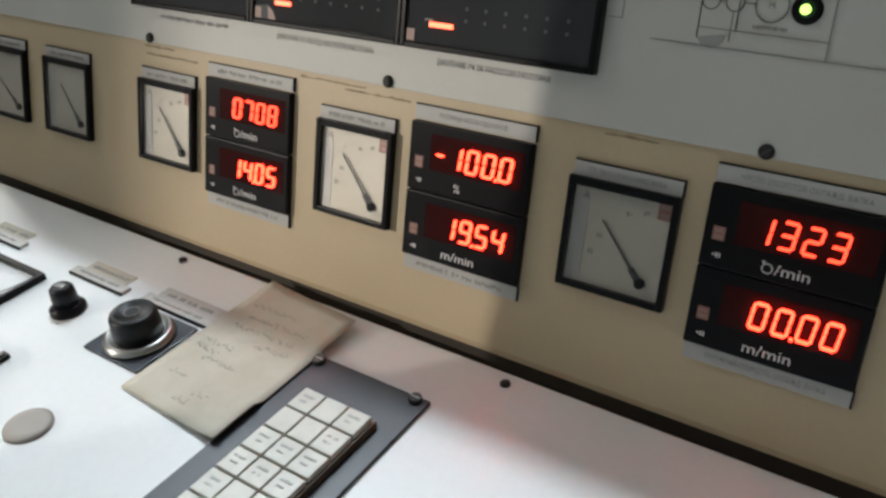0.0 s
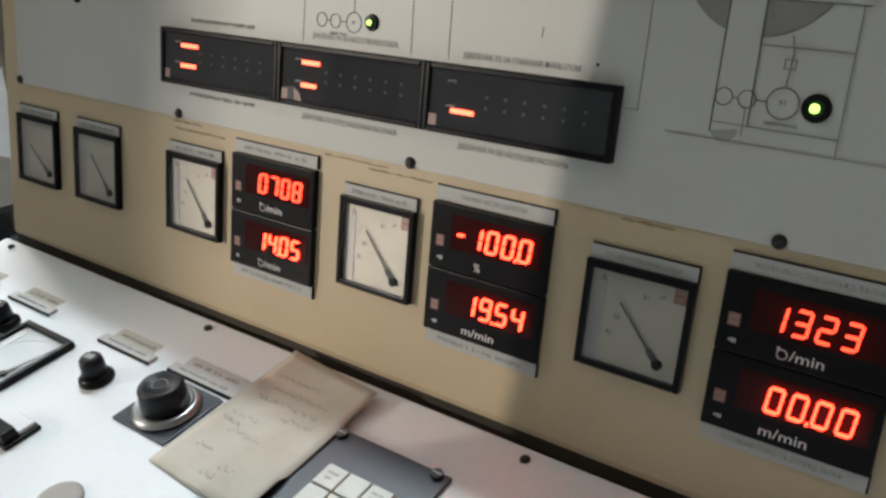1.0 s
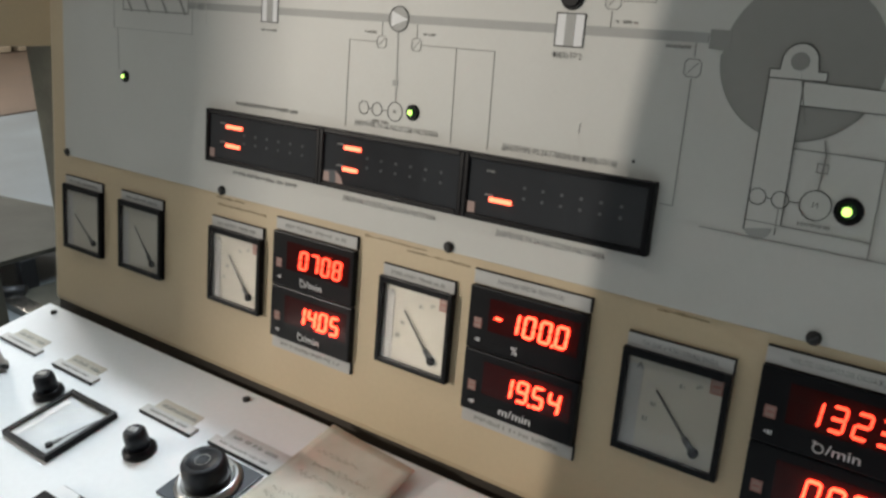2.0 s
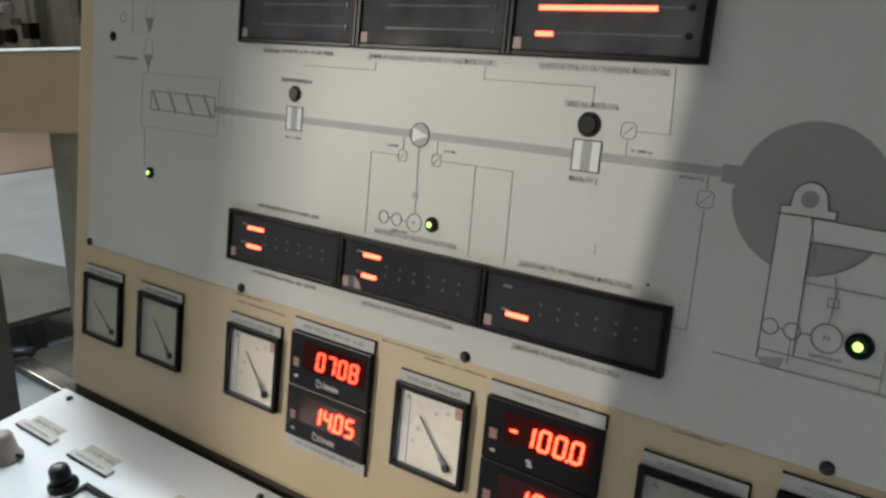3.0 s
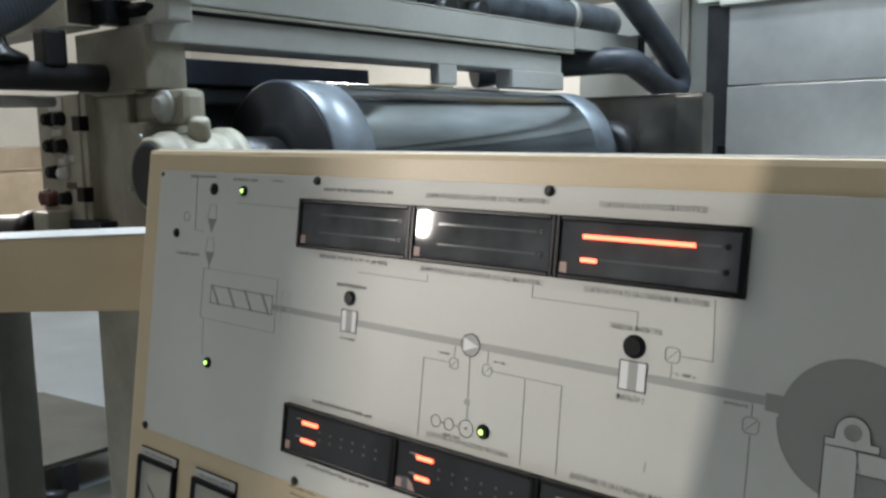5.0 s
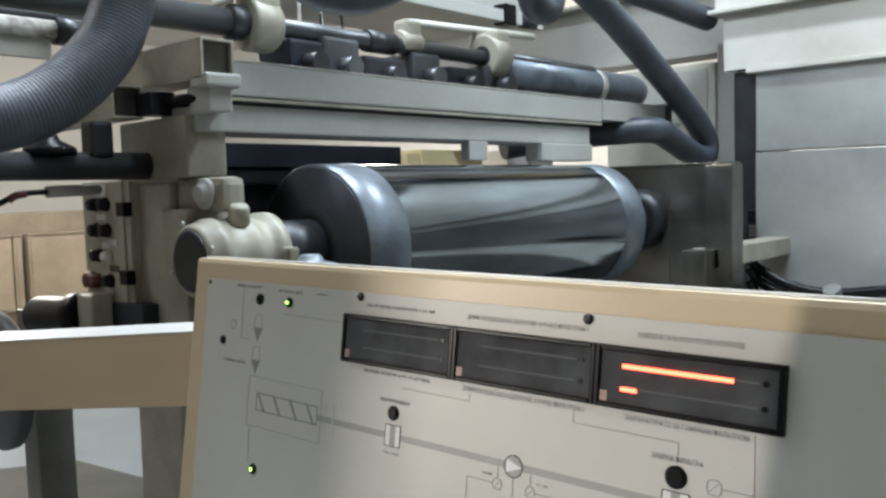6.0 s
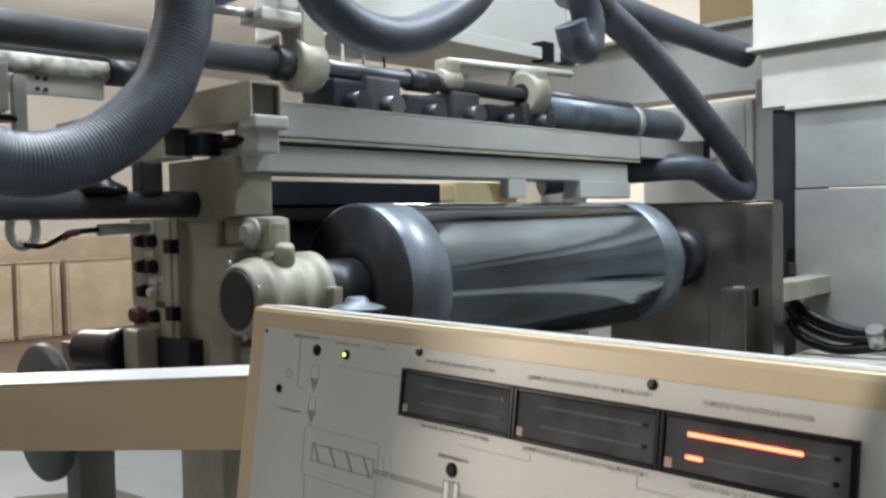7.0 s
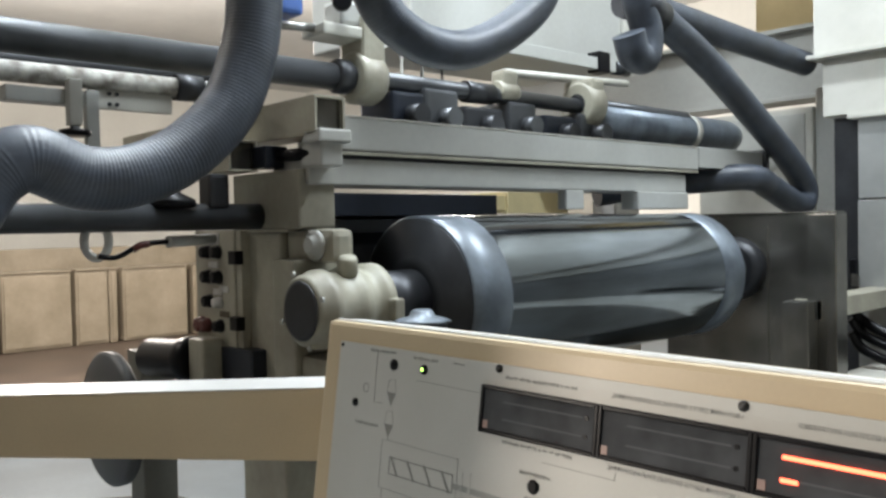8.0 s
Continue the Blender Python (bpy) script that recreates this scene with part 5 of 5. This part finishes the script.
# far side of the machine
simple("far_side_plate", "brown-grey polished side plate of the machine", "plate", [
    ("plate", BROWNSTEEL, lambda b: box(b, -1.55, -0.985, 2.35, 2.40, 0.3, 1.487, 0.003)),
    ("corner_post", BROWNSTEEL, lambda b: box(b, -0.985, -0.882, 2.33, 2.42, 0.3, 1.485, 0.004)),
    ("top_edge", BROWNSTEEL, lambda b: box(b, -1.55, -0.885, 2.345, 2.405, 1.487, 1.494, 0.001)),
    # Added strip, standing in for a reflection on the polished plate.
    ("strip", BROWNSTEEL, lambda b: box(b, -1.20, -1.13, 2.344, 2.35, 0.95, 1.44)),
        ("bearing_block", DARKSTEEL, lambda b: lathe(b, (AX, 2.35, AZ), (AX, 0, AZ), [(0, 0.115), (0.05, 0.105), (0.06, 0.085)], 40)),
])
simple("steel_bracket", "grey-cream steel bracket on a brown-grey upright", "bracket", [
    ("arm", MCREAM, lambda b: box(b, -1.03, -0.93, 2.33, 3.02, 1.120, 1.190, 0.004)),
    ("upright", BROWNSTEEL, lambda b: box(b, -1.035, -0.945, 2.25, 2.33, 0.0, 1.188, 0.004)),
    ("gusset", DARKSTEEL, lambda b: box(b, -1.00, -0.955, 2.33, 2.52, 0.95, 1.12, 0.003)),
])
simple("duct_panel", "large galvanised sheet duct with folded seams", "duct", [
    ("lower_sheet", DUCT, lambda b: box(b, -1.070, 2.2, 3.00, 3.06, 0.0, 1.540, 0.003)),
    ("middle_sheet", DUCT, lambda b: box(b, -1.066, 2.2, 2.996, 3.06, 1.546, 1.868, 0.003)),
    ("seam", DUCTWHITE, lambda b: box(b, -1.10, 2.2, 2.970, 3.06, 1.868, 1.888, 0.004)),
    ("upper_sheet", DUCTWHITE, lambda b: box(b, -1.20, 2.2, 2.985, 3.06, 1.888, 2.125, 0.003)),
    ("flange", DUCTWHITE, lambda b: box(b, -1.25, 2.2, 2.94, 3.06, 2.125, 2.143, 0.003)),
    ("top_sheet", DUCTWHITE, lambda b: box(b, -1.235, 2.2, 2.98, 3.06, 2.143, 3.4, 0.003)),
    # Dark filler in the gap beside the duct, in place of its shade.
    ("gap_shade_filler", DARKSTEEL, lambda b: box(b, -1.170, -1.074, 3.02, 3.10, 0.0, 1.880, 0.003)),
])
simple("latch", "small black latch on the duct edge", "latch", [("body", BLACK, lambda b: box(b, -1.10, -1.075, 2.985, 3.01, 1.24, 1.30, 0.004)), ("tongue", STEEL, lambda b: box(b, -1.09, -1.06, 2.98, 2.99, 1.19, 1.24, 0.002))])
simple("back_cabinet", "pale grey machine cabinet behind the hose", "cabinet", [
    ("cabinet_body", DUCTWHITE, lambda b: box(b, -1.9, -1.335, 3.2, 3.7, 0.0, 1.97, 0.01)),
    ("cabinet_side", MGREY, lambda b: box(b, -1.335, -1.18, 3.22, 3.7, 0.0, 2.05, 0.01)),
    ("dark_panel", MGREY, lambda b: box(b, -1.86, -1.37, 3.19, 3.2, 1.70, 1.94, 0.002)),
])
simple("grey_girder", "broad grey painted girder under the ceiling", "girder", [("girder_web", MGREY, lambda b: box(b, -3.4, -1.20, 3.35, 3.45, 2.04, 2.34, 0.006)), ("lower_flange", MGREY, lambda b: box(b, -3.4, -1.20, 3.30, 3.50, 2.02, 2.04, 0.003)), ("upper_flange", MGREY, lambda b: box(b, -3.4, -1.20, 3.30, 3.50, 2.34, 2.36, 0.003))])
simple("ochre_wall_panel", "ochre painted wall panel behind the duct", "panel", [("panel_face", YELLOW, lambda b: box(b, -2.1, -1.1, 4.2, 4.25, 2.45, 3.6))])
simple("ceiling_box", "light grey sheet metal housing hung over the machine", "housing", [
    ("housing_body", MGREY, lambda b: box(b, -2.5, -1.9, 1.35, 2.62, 2.15, 4.2, 0.01)),
    ("housing_edge", DUCTWHITE, lambda b: box(b, -1.9, -1.88, 2.56, 2.64, 2.12, 4.2, 0.004)),
])
simple("carton_stack", "stack of pale yellow cartons behind the machine", "carton", [
    ("lower_carton", CARTON, lambda b: box(b, -3.7, -3.2, 3.25, 3.78, 0.0, 0.85, 0.006)),
    ("upper_carton", CARTON, lambda b: box(b, -3.7, -3.2, 3.22, 3.80, 0.855, 1.672, 0.006)),
    ("carton_flap", CARTON, lambda b: box(b, -3.6, -3.22, 3.12, 3.22, 1.56, 1.65, 0.004)),
])
simple("white_box", "tall white paper-covered box behind the machine", "box", [("box_body", WHITE, lambda b: box(b, -3.6, -3.2, 4.06, 4.30, 0.0, 1.685, 0.004)), ("box_side", DUCTWHITE, lambda b: box(b, -3.6, -3.2, 4.33, 4.60, 0.0, 1.66, 0.004))])
for k, z in enumerate((1.06, 1.02, 0.97)):
    t = thing("black_cable", pose(0, 0, 0), "thick black cable sagging beside the duct", "cable", "black cables")
    b = nb()
    tube(b, [(-1.02, 2.80, z + 0.06), (-0.98, 2.82, z + 0.01 - 0.01 * k), (-0.85, 2.82, z - 0.05), (-0.70, 2.84, z - 0.07 + 0.02 * k), (-0.45, 2.86, z - 0.04 + 0.03 * k), (-0.1, 2.88, z - 0.02)], 0.020, 14, 10)
    part("cable", b, BLACK, t)
simple("side_table", "pale steel machine ledge beside the cables", "ledge", [("ledge_top", DUCTWHITE, lambda b: box(b, -1.0, 1.0, 2.2, 2.95, 0.86, 0.89, 0.004)), ("ledge_front", MGREY, lambda b: box(b, -1.0, 1.0, 2.2, 2.24, 0.0, 0.86, 0.004)), ("valve", STEEL, lambda b: cyl(b, (-0.66, 2.7, 0.97), (-0.66, 2.66, 1.03), 0.03, seg=20))])

# star knob standing up behind the console
simple("star_knob", "dark star knob with bright rim behind the console", "knob", [
    ("knob_disc", RING, lambda b: lathe(b, (-0.85, 0.45, 1.292), (-0.85, 0.45, 2), [(0, 0.046), (0.004, 0.055), (0.009, 0.047), (0.014, 0.024), (0.022, 0.021), (0.026, 0.016)], 8)),
    ("knob_stem", NAVY, lambda b: cyl(b, (-0.85, 0.45, 1.05), (-0.85, 0.45, 1.292), 0.045, seg=24)),
    ("lower_washer", DUCTWHITE, lambda b: cyl(b, (-0.85, 0.45, 1.268), (-0.85, 0.45, 1.274), 0.05, seg=24)),
    ("stand", DARKSTEEL, lambda b: cyl(b, (-0.85, 0.45, 0.0), (-0.85, 0.45, 1.05), 0.03, seg=16)),
])

# box beam and post beside the console
u = Vector((-0.74, -0.673, 0)).normalized()
am = Matrix.Translation((-0.50, 0.40, 0)) @ Vector((1, 0, 0)).rotation_difference(u).to_matrix().to_4x4()
arm = thing("box_beam_stand", am, "cream painted steel box beam on a post beside the console", "stand")


def taper(bm):
    """The beam grows slimmer towards its free end."""
    for v in bm.verts:
        run = v.co.x - 0.342
        v.co.z += -0.0043 - 0.0209 * run if v.co.z > 1.18 else 0.0069 * run


b = nb()
box(b, -0.25, 1.7, -0.045, 0.045, 1.128, 1.240, 0.004)
taper(b)
part("beam", b, CREAM, arm)
# Thin white sheet puts the overhead light on the beam's top into colour.
b = nb()
box(b, -0.25, 1.7, -0.046, 0.046, 1.240, 1.2415, 0.0005)
taper(b)
part("lit_beam_top", b, PLATE, arm, "top face coloured white as lit from above")
b = nb()
box(b, -0.20, -0.12, -0.035, 0.035, 0.0, 1.128, 0.004)
part("post", b, CREAM, arm)

# things under and behind the beam
simple("dark_post", "dark green-grey steel post behind the beam", "post", [("post_body", material("dark_green_grey_paint", (0.20, 0.195, 0.165), 0.5, vary=0.2), lambda b: box(b, -2.20, -2.10, 0.452, 0.556, 0.0, 1.12, 0.005)), ("foot_plate", DARKSTEEL, lambda b: box(b, -2.26, -2.04, 0.40, 0.61, 0.0, 0.02, 0.003))])
def zprism(bm, pts, z0, z1):
    low = [bm.verts.new((x, y, z0)) for x, y in pts]
    top = [bm.verts.new((x, y, z1)) for x, y in pts]
    bm.faces.new(top)
    bm.faces.new(low[::-1])
    for k in range(len(pts)):
        n = (k + 1) % len(pts)
        bm.faces.new((low[k], low[n], top[n], top[k]))


DULLGREEN = material("dull_green_grey_paint", (0.07, 0.07, 0.058), 0.6, vary=0.3, grain=40, stain=4, gloss=0.15)
simple("low_guard_deck", "dull green-grey steel deck plate on dark legs", "deck", [
    ("deck_plate", DULLGREEN, lambda b: zprism(b, [(-2.800, 0.70), (-2.793, 1.26), (-3.12, 1.375), (-3.75, 1.283), (-4.0, 0.90)], 0.132, 0.150)),
    ("leg", DARKSTEEL, lambda b: box(b, -2.835, -2.785, 0.915, 0.975, 0.0, 0.132, 0.004)),
    ("leg", DARKSTEEL, lambda b: box(b, -3.75, -3.70, 1.10, 1.16, 0.0, 0.132, 0.004)),
])
simple("base_plate", "dull grey machine base plate on the floor", "base", [
    ("plate", DULLGREEN, lambda b: box(b, -2.78, -1.45, 0.875, 2.3, 0.0, 0.02, 0.004)),
    ("foot_bar", DARKSTEEL, lambda b: cyl(b, (-2.84, 0.80, 0.03), (-2.74, 0.90, 0.03), 0.025, seg=16)),
    ("rail", BROWNSTEEL, lambda b: box(b, -2.74, -1.50, 0.80, 0.871, 0.0, 0.03, 0.004)),
])
simple("grey_handwheel", "flat dark grey wheel disc on the machine side", "wheel", [
    ("wheel_disc", material("dark_grey_wheel", (0.075, 0.078, 0.08), 0.45, vary=0.2), lambda b: lathe(b, (-2.07, 0.37, 0.948), (-2.07, -1, 0.948), [(0, 0.180), (0.006, 0.188), (0.030, 0.188), (0.038, 0.178), (0.040, 0.07)], 56)),
    ("wheel_hub", DARKSTEEL, lambda b: cyl(b, (-2.07, 0.36, 0.948), (-2.07, 0.46, 0.948), 0.04, seg=20)),
])
simple("small_motor", "small black cylindrical motor on a tan flange", "motor", [
    ("motor_body", BLACK, lambda b: lathe(b, (-1.95, 0.42, 1.125), (-1.70, 0.44, 1.140), [(0, 0.045), (0.006, 0.052), (0.18, 0.052), (0.19, 0.060), (0.235, 0.060), (0.24, 0.05)], 36)),
    ("flange", MCREAM, lambda b: box(b, -1.71, -1.63, 0.41, 0.47, 1.06, 1.20, 0.01)),
    ("dark_mount", NAVY, lambda b: box(b, -1.63, -1.48, 0.46, 0.52, 1.06, 1.18, 0.006)),
])

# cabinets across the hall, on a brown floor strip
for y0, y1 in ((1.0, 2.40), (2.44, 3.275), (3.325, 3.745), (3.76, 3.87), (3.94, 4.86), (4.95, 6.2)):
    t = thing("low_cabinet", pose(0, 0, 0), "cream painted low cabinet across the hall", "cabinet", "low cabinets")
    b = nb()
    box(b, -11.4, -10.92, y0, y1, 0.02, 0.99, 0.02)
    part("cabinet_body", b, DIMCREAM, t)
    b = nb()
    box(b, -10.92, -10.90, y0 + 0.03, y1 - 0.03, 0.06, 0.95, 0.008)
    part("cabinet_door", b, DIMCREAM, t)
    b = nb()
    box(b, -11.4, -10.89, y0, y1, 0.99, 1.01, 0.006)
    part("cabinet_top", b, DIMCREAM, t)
structure("floor_strip", -12.5, -6.6, -2.0, 8.0, 0.0, 0.012, BROWNFLOOR, "dark brown painted floor strip along the cabinets")
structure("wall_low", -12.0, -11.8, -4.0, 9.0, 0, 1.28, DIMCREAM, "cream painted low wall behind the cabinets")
